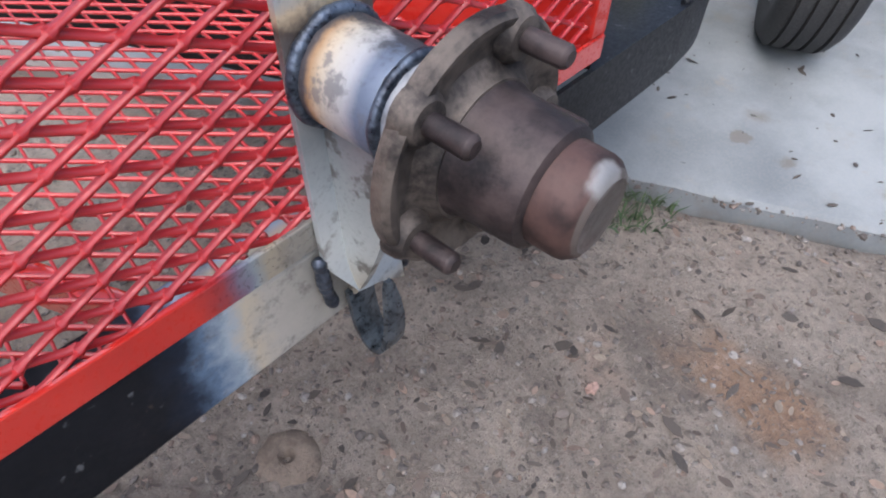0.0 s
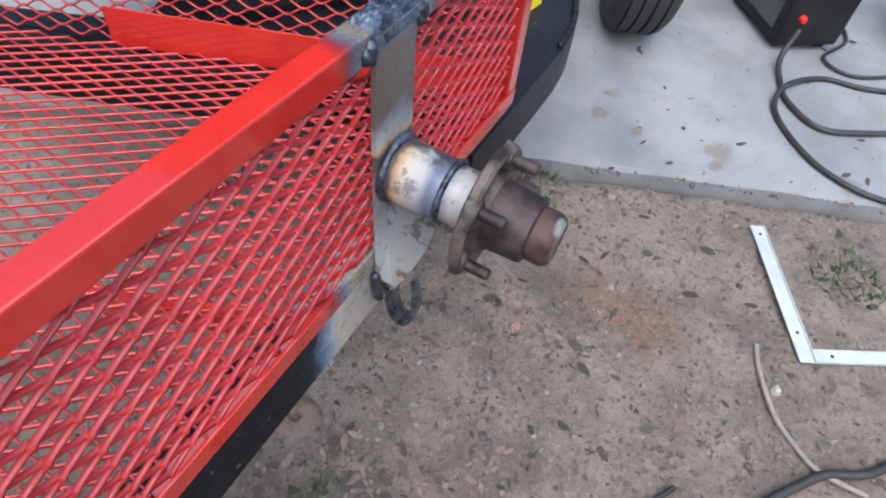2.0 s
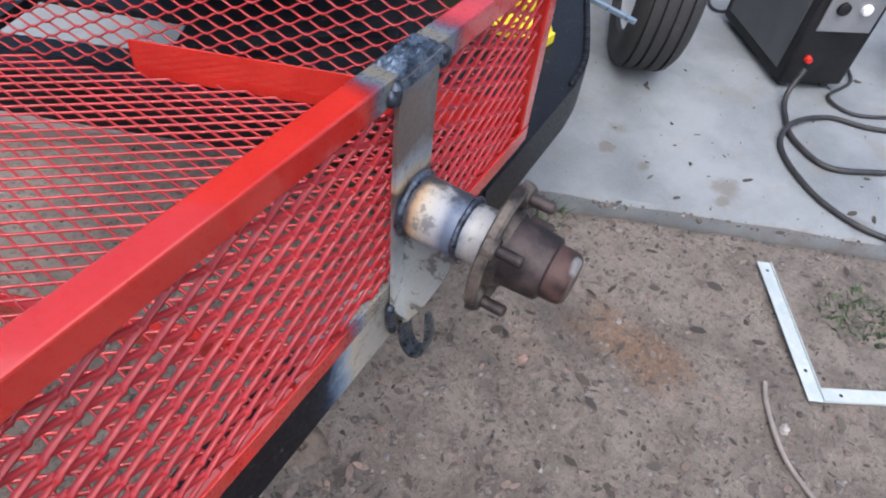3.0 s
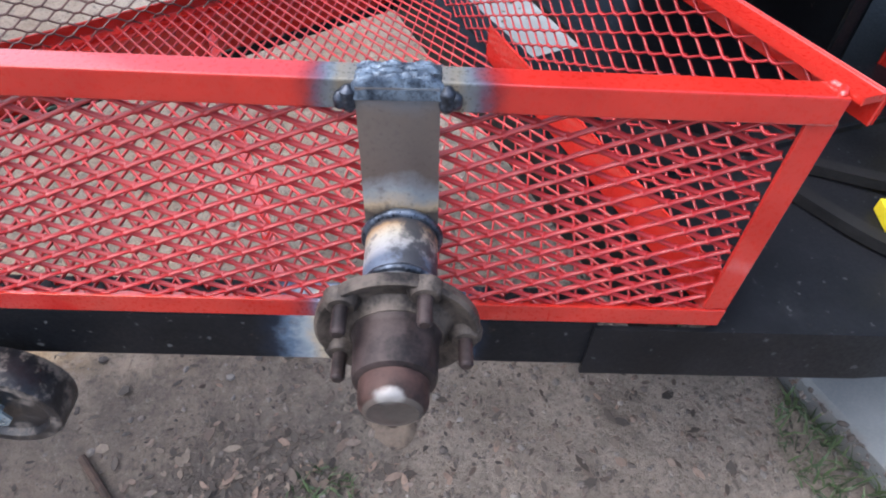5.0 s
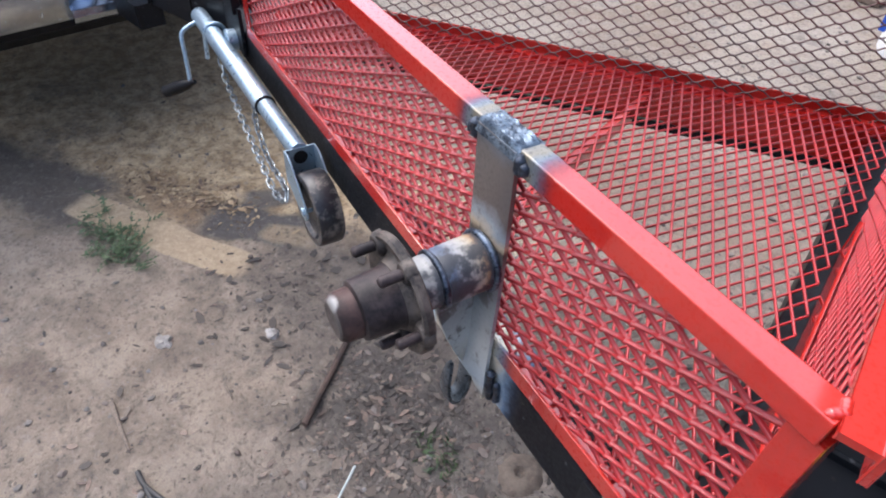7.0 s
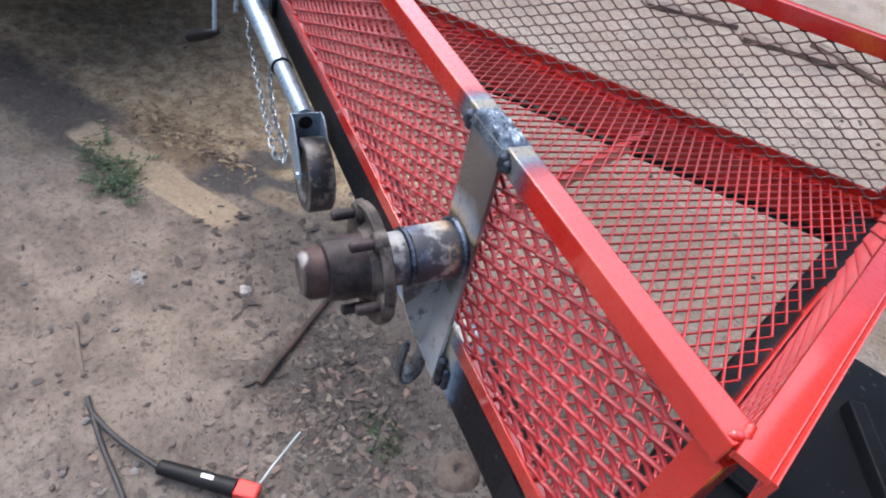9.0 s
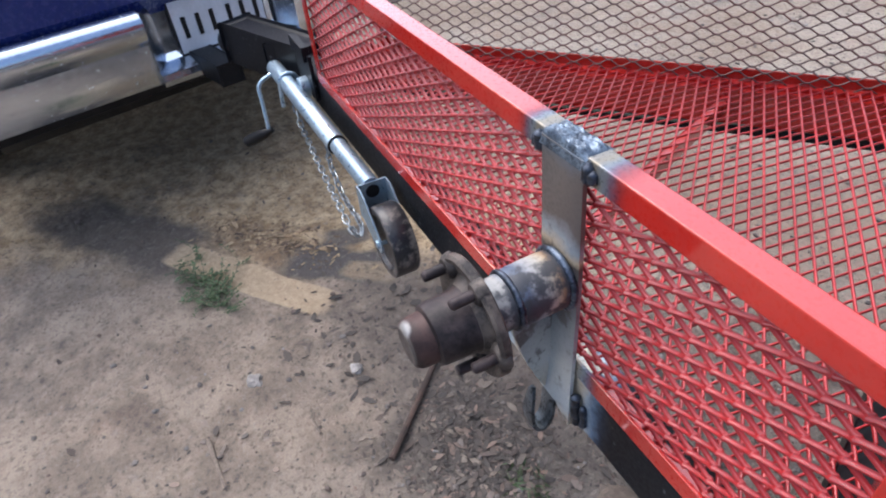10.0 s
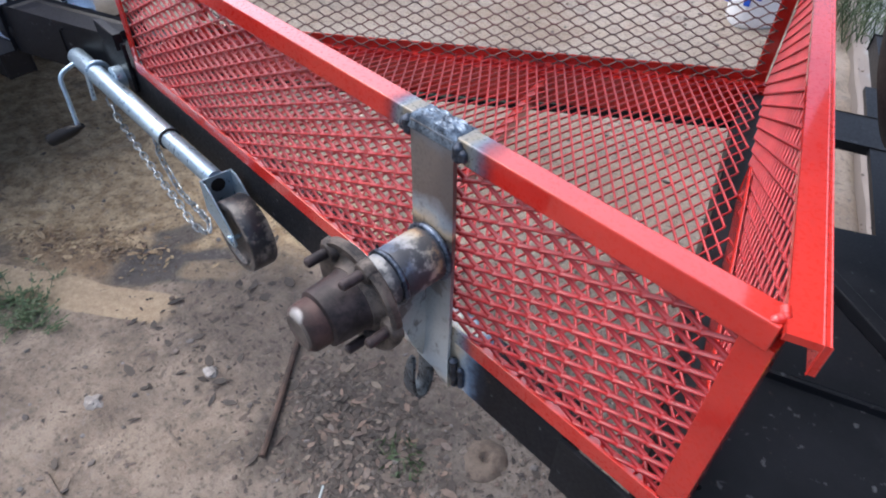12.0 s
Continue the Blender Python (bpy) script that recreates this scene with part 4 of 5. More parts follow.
    curl = [(-0.007, 0.5300, 0.0128), (-0.0085, 0.5050, 0.0128), (-0.011, 0.4840, 0.0128), (-0.016, 0.4710, 0.0122), (-0.0235, 0.4645, 0.0120), (-0.032, 0.4675, 0.0116), (-0.038, 0.4780, 0.0110), (-0.041, 0.4940, 0.0104), (-0.0415, 0.5120, 0.0095), (-0.0395, 0.5300, 0.0076), (-0.037, 0.5450, 0.0049), (-0.036, 0.5510, 0.0024)]
    rings = []
    for n, (cy, cz, w) in enumerate(curl):
        a, b = curl[max(0, n - 1)], curl[min(len(curl) - 1, n + 1)]
        ty, tz = b[0] - a[0], b[1] - a[1]
        size = math.hypot(ty, tz)
        ny, nz = tz / size * 0.0024, -ty / size * 0.0024
        mid = -0.007 + 0.0005 * n
        rings.append([bm.verts.new((mid + u * w, cy + e * ny - 0.0015 * (1 - abs(u)), cz + e * nz)) for u, e in ((-1, -1), (-0.5, -1), (0, -1), (0.5, -1), (1, -1), (1, 1), (0.5, 1), (0, 1), (-0.5, 1), (-1, 1))])
    for p, q in zip(rings, rings[1:]):
        for a in range(10):
            c = (a + 1) % 10
            bm.faces.new((p[a], p[c], q[c], q[a]))
    bm.faces.new(rings[0][::-1])
    bm.faces.new(rings[-1])
    bmesh.ops.recalc_face_normals(bm, faces=bm.faces)
    part("curled_foot", bm, blued_steel, bracket, "dark blued steel corner rolled outwards", True)
    for line, thick in (([(-0.037, -0.004, 0.580), (-0.036, -0.005, 0.548), (-0.032, -0.006, 0.524)], 0.0062), ([(0.041, -0.004, 0.560), (0.043, -0.005, 0.536), (0.045, -0.004, 0.506)], 0.0064), ([(0.051, -0.001, 0.546), (0.054, -0.001, 0.522), (0.053, -0.001, 0.508)], 0.0052)):
        bm = bmesh.new()
        bead_line(bm, line, thick, rng, 0.5)
        part("foot_weld", bm, weld_dark, bracket, "dark blued weld beside the foot", True)

    # hub
    hub = new("hub")
    hub.parent = bracket
    studs = [radians(a) for a in (-6, 66, 138, 210, 282)]

    def lobes(s, a):
        # the lathe's angle runs from the far side of x; bosses stand round the studs
        x, z = math.cos(a), math.sin(a)
        world_a = math.atan2(z, -x) if FLIP else math.atan2(z, x)
        near = max(math.cos((world_a - t)) for t in studs)
        return 1.0 + 0.012 * max(0.0, near) * (1 if s > 0.1 else 0) + 0.01 * noise.noise((3 * x, 3 * z, s * 40))

    y_axis = ax.to_3x3() @ Vector((0, 1, 0))
    FLIP = y_axis.x < 0
    bm = bmesh.new()
    lathe(bm, [(0.097, 0.030), (0.102, 0.048), (0.1025, 0.0650), (0.1045, 0.0672), (0.1115, 0.0672), (0.1145, 0.0645), (0.1145, 0.0615), (0.109, 0.054), (0.1085, 0.046), (0.112, 0.041), (0.118, 0.038)], ax, 96, lobes)
    part("flange", bm, flange_rust, hub, "rusty flange caked with old grease", True)
    bm = bmesh.new()
    lathe(bm, [(0.106, 0.044), (0.113, 0.0395), (0.120, 0.0362), (0.124, 0.0350), (0.155, 0.0335), (0.159, 0.0325), (0.1605, 0.0300), (0.1615, 0.026)], ax, 56)
    part("barrel", bm, rusty, hub, "greasy dark brown hub barrel", True)
    bm = bmesh.new()
    lathe(bm, [(0.158, 0.0278), (0.1755, 0.0274), (0.1795, 0.0264), (0.1838, 0.0228), (0.1852, 0.0195), (0.1842, 0.0170), (0.1842, 0.002)], ax, 48, lambda h, t: 1 + 0.012 * noise.noise((2 * math.cos(t), 2 * math.sin(t), h * 60)))
    part("dust_cap", bm, cap_steel, hub, "rusty steel cap with a bright spot on its rim", True)
    for t in studs:
        c, s = math.cos(t), math.sin(t)
        p = Vector((0.0565 * c, 0, HUB_Z + 0.0565 * s))
        m = DROOP @ frame_of(p, p + Vector((0, -1, 0)))
        bm = bmesh.new()
        prof = [(0.104, 0.0062)]
        for k in range(12):
            prof += [(0.1165 + k * 0.0020, 0.0062), (0.1175 + k * 0.0020, 0.0059)]
        prof += [(0.140, 0.0056), (0.1415, 0.004)]
        lathe(bm, prof, m, 14)
        part("wheel_stud", bm, rusty, hub, "rusty threaded stud", True)
        bm = bmesh.new()
        lathe(bm, [(0.105, 0.0150), (0.1125, 0.0140), (0.1165, 0.0105), (0.117, 0.006)], m, 20)
        part("stud_boss", bm, flange_rust, hub, smooth=True)


build_bracket()


# ---- swing-up jack ----
jack = thing("trailer_jack", REAR, "zinc-plated swing-up trailer jack with a muddy caster", "trailer jack")


def build_jack():
    y, z = -0.036, 0.522
    a, b = Vector((-1.275, y - 0.006, z - 0.008)), Vector((-0.575, y, z + 0.003))
    m = frame_of(a, b)
    n = (b - a).length
    bm = bmesh.new()
    o = n - 0.188
    lathe(bm, [(0.0, 0.018), (0.004, 0.0212), (o - 0.003, 0.0212), (o - 0.001, 0.020), (o, 0.017)], m, 32)
    part("outer_tube", bm, zinc, jack, "zinc-plated tube", True)
    bm = bmesh.new()
    lathe(bm, [(o - 0.004, 0.017), (o - 0.001, 0.0216), (o + 0.003, 0.0216), (o + 0.004, 0.017)], m, 32)
    part("seal_ring", bm, black_plastic, jack, "black ring", True)
    bm = bmesh.new()
    lathe(bm, [(o - 0.01, 0.0178), (n + 0.002, 0.0178)], m, 32)
    part("inner_tube", bm, zinc, jack, smooth=True)
    # fork: a bent plate over the wheel
    w0, w1 = y - 0.030, y + 0.030
    axle = Vector((-0.492, y, 0.455))
    bm = bmesh.new()
    out = [(-0.570, 0.537), (-0.552, 0.537), (-0.536, 0.527), (-0.478, 0.468), (-0.474, 0.452), (-0.484, 0.439), (-0.506, 0.440), (-0.556, 0.470), (-0.570, 0.473)]
    for side in (w0, w1 - 0.003):
        f0 = [bm.verts.new((xx, side, zz)) for xx, zz in out]
        f1 = [bm.verts.new((xx, side + 0.003, zz)) for xx, zz in out]
        bm.faces.new(f0)
        bm.faces.new(f1[::-1])
        for k in range(len(out)):
            c = (k + 1) % len(out)
            bm.faces.new((f0[k], f1[k], f1[c], f0[c]))
    box(bm, (-0.573, w0 + 0.0005, 0.473), (-0.5695, w1 - 0.0005, 0.5365))
    bmesh.ops.recalc_face_normals(bm, faces=bm.faces)
    part("fork", bm, zinc, jack, "bent zinc-plated fork")
    bm = bmesh.new()
    lathe(bm, [(0, 0.0135), (0.0008, 0.0135)], frame_of((-0.5694, y, 0.517), (0, y, 0.517)), 20)
    part("fork_hole", bm, black_plastic, jack, "dark hole in the fork")
    m2 = frame_of(axle - Vector((0, 0.024, 0)), axle + Vector((0, 1, 0)))
    bm = bmesh.new()
    lathe(bm, [(0.010, 0.022), (0.009, 0.050), (0.0015, 0.0545), (0.0, 0.0615), (0.0015, 0.0665), (0.0055, 0.069), (0.0425, 0.069), (0.0465, 0.0665), (0.048, 0.0615), (0.0465, 0.0545), (0.039, 0.050), (0.038, 0.022)], m2, 48)
    part("caster_wheel", bm, muddy_rubber, jack, "black caster wheel caked with mud", True)
    bm = bmesh.new()
    lathe(bm, [(-0.0095, 0.004), (-0.0095, 0.0075), (-0.004, 0.0078), (-0.0035, 0.004), (0.054, 0.004), (0.055, 0.0075), (0.06, 0.007)], m2, 6)
    part("axle_bolt", bm, zinc, jack)
    # mounting bracket on the beam
    bm = bmesh.new()
    lathe(bm, [(0, 0.026), (0.028, 0.026), (0.03, 0.02), (0.04, 0.02)], frame_of((-1.07, y + 0.010, z + 0.006), (-1.07, 1, z + 0.006)), 28)
    part("swivel", bm, zinc, jack, smooth=True)
    bm = bmesh.new()
    box(bm, (-1.13, -0.006, 0.51), (-1.01, 0.003, 0.62), None, 0.002)
    box(bm, (-1.13, -0.014, 0.605), (-1.02, 0.004, 0.64), None, 0.002)
    part("mount_plate", bm, black_paint, jack, smooth=True)
    # clasp over the tube, and the crank
    bm = bmesh.new()
    arc = [Vector((-1.15, y + 0.024 * math.cos(t), z - 0.006 + 0.024 * math.sin(t))) for t in (radians(k) for k in range(0, 181, 15))]
    tube(bm, [Vector((-1.15, y + 0.024, z - 0.026))] + arc + [Vector((-1.143, y - 0.030, z - 0.062))], 0.0055, 10)
    part("clasp", bm, zinc, jack, smooth=True)
    bm = bmesh.new()
    line = smooth_line([(-1.24, y, z - 0.004), (-1.237, y - 0.035, z - 0.012), (-1.233, y - 0.064, z - 0.030), (-1.215, y - 0.070, z - 0.075), (-1.192, y - 0.076, z - 0.139)], 6)
    tube(bm, line, 0.0055, 10)
    part("crank_arm", bm, zinc, jack, smooth=True)
    bm = bmesh.new()
    h0 = Vector((-1.193, y - 0.077, z - 0.141))
    m3 = frame_of(h0, h0 + Vector((-0.60, -0.62, -0.42)))
    lathe(bm, [(-0.016, 0.006), (0.0, 0.009), (0.005, 0.0115), (0.02, 0.0145), (0.055, 0.0165), (0.088, 0.0155), (0.094, 0.007)], m3, 20)
    part("crank_grip", bm, black_plastic, jack, "black crank grip", True)


build_jack()
jack.matrix_world = Matrix.Translation((0.038, -0.003, 0.016)) @ SLOPE


def build_chain():
    chain = thing("safety_chain", REAR, "slack zinc-plated safety chain under the jack", "chain")
    path = smooth_line([(-1.075, -0.045, 0.47), (-1.036, -0.05, 0.442), (-0.96, -0.055, 0.434), (-0.898, -0.06, 0.428), (-0.824, -0.065, 0.422), (-0.758, -0.07, 0.42), (-0.68, -0.076, 0.422), (-0.62, -0.08, 0.415), (-0.575, -0.079, 0.42), (-0.548, -0.074, 0.443), (-0.57, -0.068, 0.448), (-0.63, -0.064, 0.438), (-0.70, -0.06, 0.432), (-0.753, -0.056, 0.45), (-0.80, -0.05, 0.463), (-0.85, -0.034, 0.475), (-0.88, -0.012, 0.505)], 24)
    bm = bmesh.new()
    rim = []
    for k in range(20):
        t = 2 * math.pi * k / 20
        rim.append(Vector((0.0095 * math.cos(t) + (0.0048 if math.cos(t) > 0 else -0.0048), 0.0058 * math.sin(t), 0)))
    rim.append(rim[0])
    tube(bm, rim, 0.0019, 6)
    link = mesh_of("chain_link", bm, chain_steel, True)
    s, k = 0.0, 0
    for p, q in zip(path, path[1:]):
        n = (q - p).length
        while s < n:
            c = p.lerp(q, s / n)
            ob = new("chain_link", link)
            ob.parent = chain
            ob.matrix_local = frame_of(c, c + (q - p), (0.1, 0.2, 1)) @ pose(0, 0, 0, 90 * (k % 2) + 20)
            k += 1
            s += 0.0205
        s -= n
    chain.matrix_world = Matrix.Translation((0.026, -0.004, 0.018)) @ SLOPE


build_chain()


# ---- tow vehicle ----
def build_truck():
    truck = thing("pickup_truck", REAR, "blue pickup truck with a chrome rear bumper", "truck")
    m = Matrix(((ACROSS.x, AHEAD.x, 0, -1.72), (ACROSS.y, AHEAD.y, 0, -0.20), (0, 0, 1, 0.01), (0, 0, 0, 1))) @ pose(0, 0, 0, 0, 0, -7)

    def swept(name, prof, x0, x1, mat, label="", close=True):
        bm = bmesh.new()
        a = [bm.verts.new(m @ Vector((x0, y, z))) for y, z in prof]
        b = [bm.verts.new(m @ Vector((x1, y, z))) for y, z in prof]
        for k in range(len(prof)):
            c = (k + 1) % len(prof)
            bm.faces.new((a[k], a[c], b[c], b[k]))
        bm.faces.new(a[::-1])
        bm.faces.new(b)
        bmesh.ops.recalc_face_normals(bm, faces=bm.faces)
        return part(name, bm, mat, truck, label, True)

    bump_prof = [(0.0, 0.660), (-0.03, 0.662), (-0.052, 0.650), (-0.064, 0.625), (-0.062, 0.598), (-0.046, 0.574), (-0.034, 0.560), (-0.034, 0.545), (-0.03, 0.50), (-0.022, 0.45), (-0.008, 0.428), (0.06, 0.42), (0.06, 0.64)]
    swept("bumper", bump_prof, -0.92, -0.14, chrome, "curved chrome bumper")
    swept("bumper", bump_prof, 0.36, 0.92, chrome, "curved chrome bumper")
    step = [(0.06, 0.66), (0.04, 0.655), (0.036, 0.50), (0.02, 0.482), (-0.03, 0.474), (-0.052, 0.466), (-0.056, 0.446), (-0.045, 0.428), (0.0, 0.418), (0.06, 0.42)]
    swept("bumper_step", step, -0.14, 0.36, chrome, "chrome bumper recess")
    # slanting cheeks of the recess
    for x0, x1 in ((-0.1385, -0.085), (0.3585, 0.305)):
        bm = bmesh.new()
        rim = [((x0, -0.046), 0.478), ((x1, 0.034), 0.486), ((x1, 0.036), 0.655), ((x0, -0.046), 0.655)]
        outer = [bm.verts.new(m @ Vector((x, y, z))) for (x, y), z in rim]
        inner = [bm.verts.new(m @ Vector((x0, 0.034, z))) for z in (0.478, 0.655)]
        bm.faces.new(outer)
        bm.faces.new((outer[0], inner[0], outer[1]))
        bm.faces.new((outer[3], outer[2], inner[1]))
        bm.faces.new((outer[0], outer[3], inner[1], inner[0]))
        bm.faces.new((outer[1], inner[0], inner[1], outer[2]))
        bmesh.ops.recalc_face_normals(bm, faces=bm.faces)
        part("bumper_cheek", bm, chrome, truck, "chrome cheek beside the number plate")
    # plain block added below the bed so that its shade darkens the ground
    swept("underbody_block", [(0.12, 0.5), (0.12, 0.36), (0.3, 0.27), (2.3, 0.27), (2.3, 0.5)], -0.62, 0.62, black_plastic, "dark block added under the bed to shade the ground")
    swept("body", [(0.0, 0.668), (-0.012, 0.68), (-0.015, 0.80), (0.0, 1.0), (0.06, 1.06), (2.4, 1.06), (2.4, 0.5), (0.1, 0.5), (0.06, 0.6)], -0.92, 0.92, blue_paint, "dark blue painted tailgate and bed")
    for x in (-0.78, 0.58):
        bm = bmesh.new()
        lathe(bm, [(0, 0.2), (0.01, 0.33), (0.03, 0.355), (0.17, 0.355), (0.19, 0.33), (0.2, 0.2)], m @ Matrix.Translation((x, 1.1, 0.352)), 40)
        part("tyre", bm, rubber, truck, smooth=True)
    mp = m @ Matrix.Translation((0.07, 0, -0.036))
    plate = new("number_plate")
    plate.parent = truck
    bm = bmesh.new()
    box(bm, (-0.102, 0.018, 0.525), (0.202, 0.024, 0.68), mp, 0.002)
    part("plate_sheet", bm, plate_white, plate, "white number plate")
    bm = bmesh.new()
    for lo, hi in (((-0.108, 0.02, 0.518), (-0.100, 0.03, 0.686)), ((0.200, 0.02, 0.518), (0.208, 0.03, 0.686)), ((-0.108, 0.02, 0.516), (0.208, 0.03, 0.524)), ((-0.108, 0.02, 0.68), (0.208, 0.03, 0.688))):
        box(bm, lo, hi, mp)
    part("plate_frame", bm, black_plastic, plate)
    for k in range(6):
        bm = bmesh.new()
        x = -0.078 + k * 0.047 + (0.012 if k > 2 else 0)
        box(bm, (x, 0.0145, 0.566), (x + 0.014, 0.0175, 0.632), mp)
        part("bar", bm, black_plastic, plate)
    # receiver, ball mount and the drawbar to the coupler
    bm = bmesh.new()
    box(bm, (-0.035, -0.20, 0.43), (0.035, 0.3, 0.49), m @ Matrix.Translation((0.02, 0, 0)), 0.004)
    part("hitch", bm, black_paint, truck, smooth=True)


build_truck()


# ---- things on the slab and the deck ----
def build_welder():
    w = thing("welding_machine", REAR, "black portable welding machine on the slab", "welder")
    m = frame_of((1.86, -0.385, SLAB_Z + 0.004), (2.19, -0.16, SLAB_Z + 0.004))
    # x runs to its rear, y to its inner side
    bm = bmesh.new()
    box(bm, (0.0, -0.24, 0.02), (0.5, 0.0, 0.40), m, 0.012)
    part("case", bm, black_plastic, w, "black steel case", True)
    bm = bmesh.new()
    box(bm, (0.04, -0.001, 0.06), (0.46, 0.004, 0.37), m, 0.004)
    part("side_panel", bm, mottled("dark_grey_panel", (0.06, 0.062, 0.066), (0.09, 0.092, 0.096), 6, 0.45, 0.2, 90), w, "dark grey side panel", True)
    bm = bmesh.new()
    box(bm, (-0.006, -0.22, 0.22), (0.001, -0.03, 0.37), m, 0.004)
    part("front_panel", bm, grey_plastic, w, "grey control panel", True)
    for k, (yy, zz, r) in enumerate(((-0.08, 0.30, 0.022), (-0.16, 0.30, 0.018))):
        bm = bmesh.new()
        q = m @ Vector((-0.004, yy, zz))
        lathe(bm, [(0, r), (0.014, r * 0.9), (0.016, r * 0.7)], frame_of(q, q + (m.to_3x3() @ Vector((-1, 0, 0)))), 20)
        part("knob", bm, white_plastic if k else black_plastic, w, smooth=True)
    bm = bmesh.new()
    q = m @ Vector((0, -0.06, 0.12))
    lathe(bm, [(0, 0.013), (0.012, 0.012), (0.018, 0.009)], frame_of(q, q + (m.to_3x3() @ Vector((-1, 0, 0)))), 20)
    part("socket", bm, red_plastic, w, "red cable socket", True)
    for xx in (0.03, 0.40):
        for yy in (-0.22, -0.06):
            bm = bmesh.new()
            box(bm, (xx, yy, -0.004), (xx + 0.05, yy + 0.03, 0.022), m, 0.003)
            part("foot", bm, rubber, w)


build_welder()


def cable(name, pts, r, mat, label):
    bm = bmesh.new()
    tube(bm, smooth_line(pts, 8), r, 10)
    return tagged(part(name, bm, mat, smooth=True), label, "cable")


zc = SLAB_Z + 0.009
cable("welding_cable", [(1.84, -0.44, 0.14), (1.78, -0.425, 0.06), (1.68, -0.45, zc), (1.571, -0.491, zc), (1.485, -0.60, zc), (1.55, -0.74, zc), (1.66, -0.90, zc), (1.62, -1.05, zc)], 0.009, cable_skin, "thick black welding cable looped on the concrete")
cable("welding_cable", [(2.0, -0.95, zc), (1.86, -0.82, zc), (1.80, -0.70, zc), (1.778, -0.571, zc), (1.64, -0.47, zc + 0.012), (1.50, -0.462, zc), (1.343, -0.562, zc), (1.262, -0.679, zc), (1.25, -0.81, zc), (1.32, -0.95, zc), (1.5, -1.1, zc)], 0.0085, cable_skin, "black welding cable in a wide loop on the concrete")
cable("power_cord", [(2.3, -0.55, zc), (2.1, -0.62, zc), (1.92, -0.56, zc), (1.86, -0.66, zc), (1.98, -0.80, zc), (2.2, -0.78, zc)], 0.006, cable_skin, "thin black cord coiled beside the welding machine")
cable("power_cord", [(2.5, -0.16, zc), (2.35, -0.10, zc), (2.36, -0.04, zc), (2.5, -0.02, zc), (2.7, -0.1, zc)], 0.006, cable_skin, "thin black cord behind the welding machine")
cable("grey_cord", [(0.61, -0.58, 0.008), (0.550, -0.595, 0.009), (0.457, -0.642, 0.009), (0.405, -0.695, 0.008), (0.377, -0.743, 0.009), (0.375, -0.83, 0.008)], 0.0055, grey_cable, "dusty grey cord lying on the dirt")
cable("ground_cable", [(0.20, -0.62, 0.009), (0.27, -0.665, 0.01), (0.330, -0.712, 0.014), (0.377, -0.755, 0.014), (0.436, -0.842, 0.01), (0.6, -0.95, 0.01)], 0.009, cable_skin, "black cable lying on the dirt")
cable("electrode_cable", [(-0.212, -0.371, 0.02), (-0.294, -0.435, 0.016), (-0.37, -0.478, 0.013), (-0.41, -0.486, 0.012), (-0.385, -0.482, 0.012), (-0.296, -0.465, 0.011), (-0.164, -0.432, 0.010), (0.02, -0.40, 0.010), (0.2, -0.5, 0.01)], 0.0052, cable_skin, "black electrode cable doubled back on the dirt")


def build_drum():
    d = thing("blue_drum", REAR, "blue plastic drum standing on the slab", "drum")
    bm = bmesh.new()
    prof = [(0.0, 0.20), (0.01, 0.215), (0.18, 0.22), (0.19, 0.226), (0.21, 0.226), (0.22, 0.22), (0.5, 0.22), (0.52, 0.2)]
    lathe(bm, prof, frame_of((2.30, -0.98, SLAB_Z), (2.30, -0.98, 1), (1, 0, 0)), 40)
    part("body", bm, blue_plastic, d, smooth=True)


build_drum()


def build_angle_frame():
    """Two pale drilled angle bars that meet in a corner."""
    ob = thing("steel_bracket", REAR, "pale drilled steel angle bracket lying on the dirt", "bracket")
    c, a, b = Vector((0.638, -0.682, 0.008)), Vector((0.988, -0.512, 0.008)), Vector((0.79, -0.955, 0.008))
    for name, p, q in (("leg", c, a), ("leg", c, b)):
        bm = bmesh.new()
        bar(bm, p, q, (-0.018, 0), (0.018, 0.003), bevel=0.0008, over=(0.017 if q is a else -0.0185, 0))
        bar(bm, p, q, (-0.018, 0.003), (-0.0155, 0.007), over=(0.017 if q is a else -0.0185, 0))
        part(name, bm, pale_steel, ob)
        n = (q - p).length
        for k in range(2):
            bm = bmesh.new()
            o = p.lerp(q, (0.06 + k * (n - 0.09)) / n) + Vector((0, 0, 0.0032))
            lathe(bm, [(0, 0.0042), (0.0005, 0.0045)], frame_of(o, o + Vector((0, 0, 1)), (1, 0, 0)), 12)
            part("hole", bm, black_plastic, ob)


build_angle_frame()


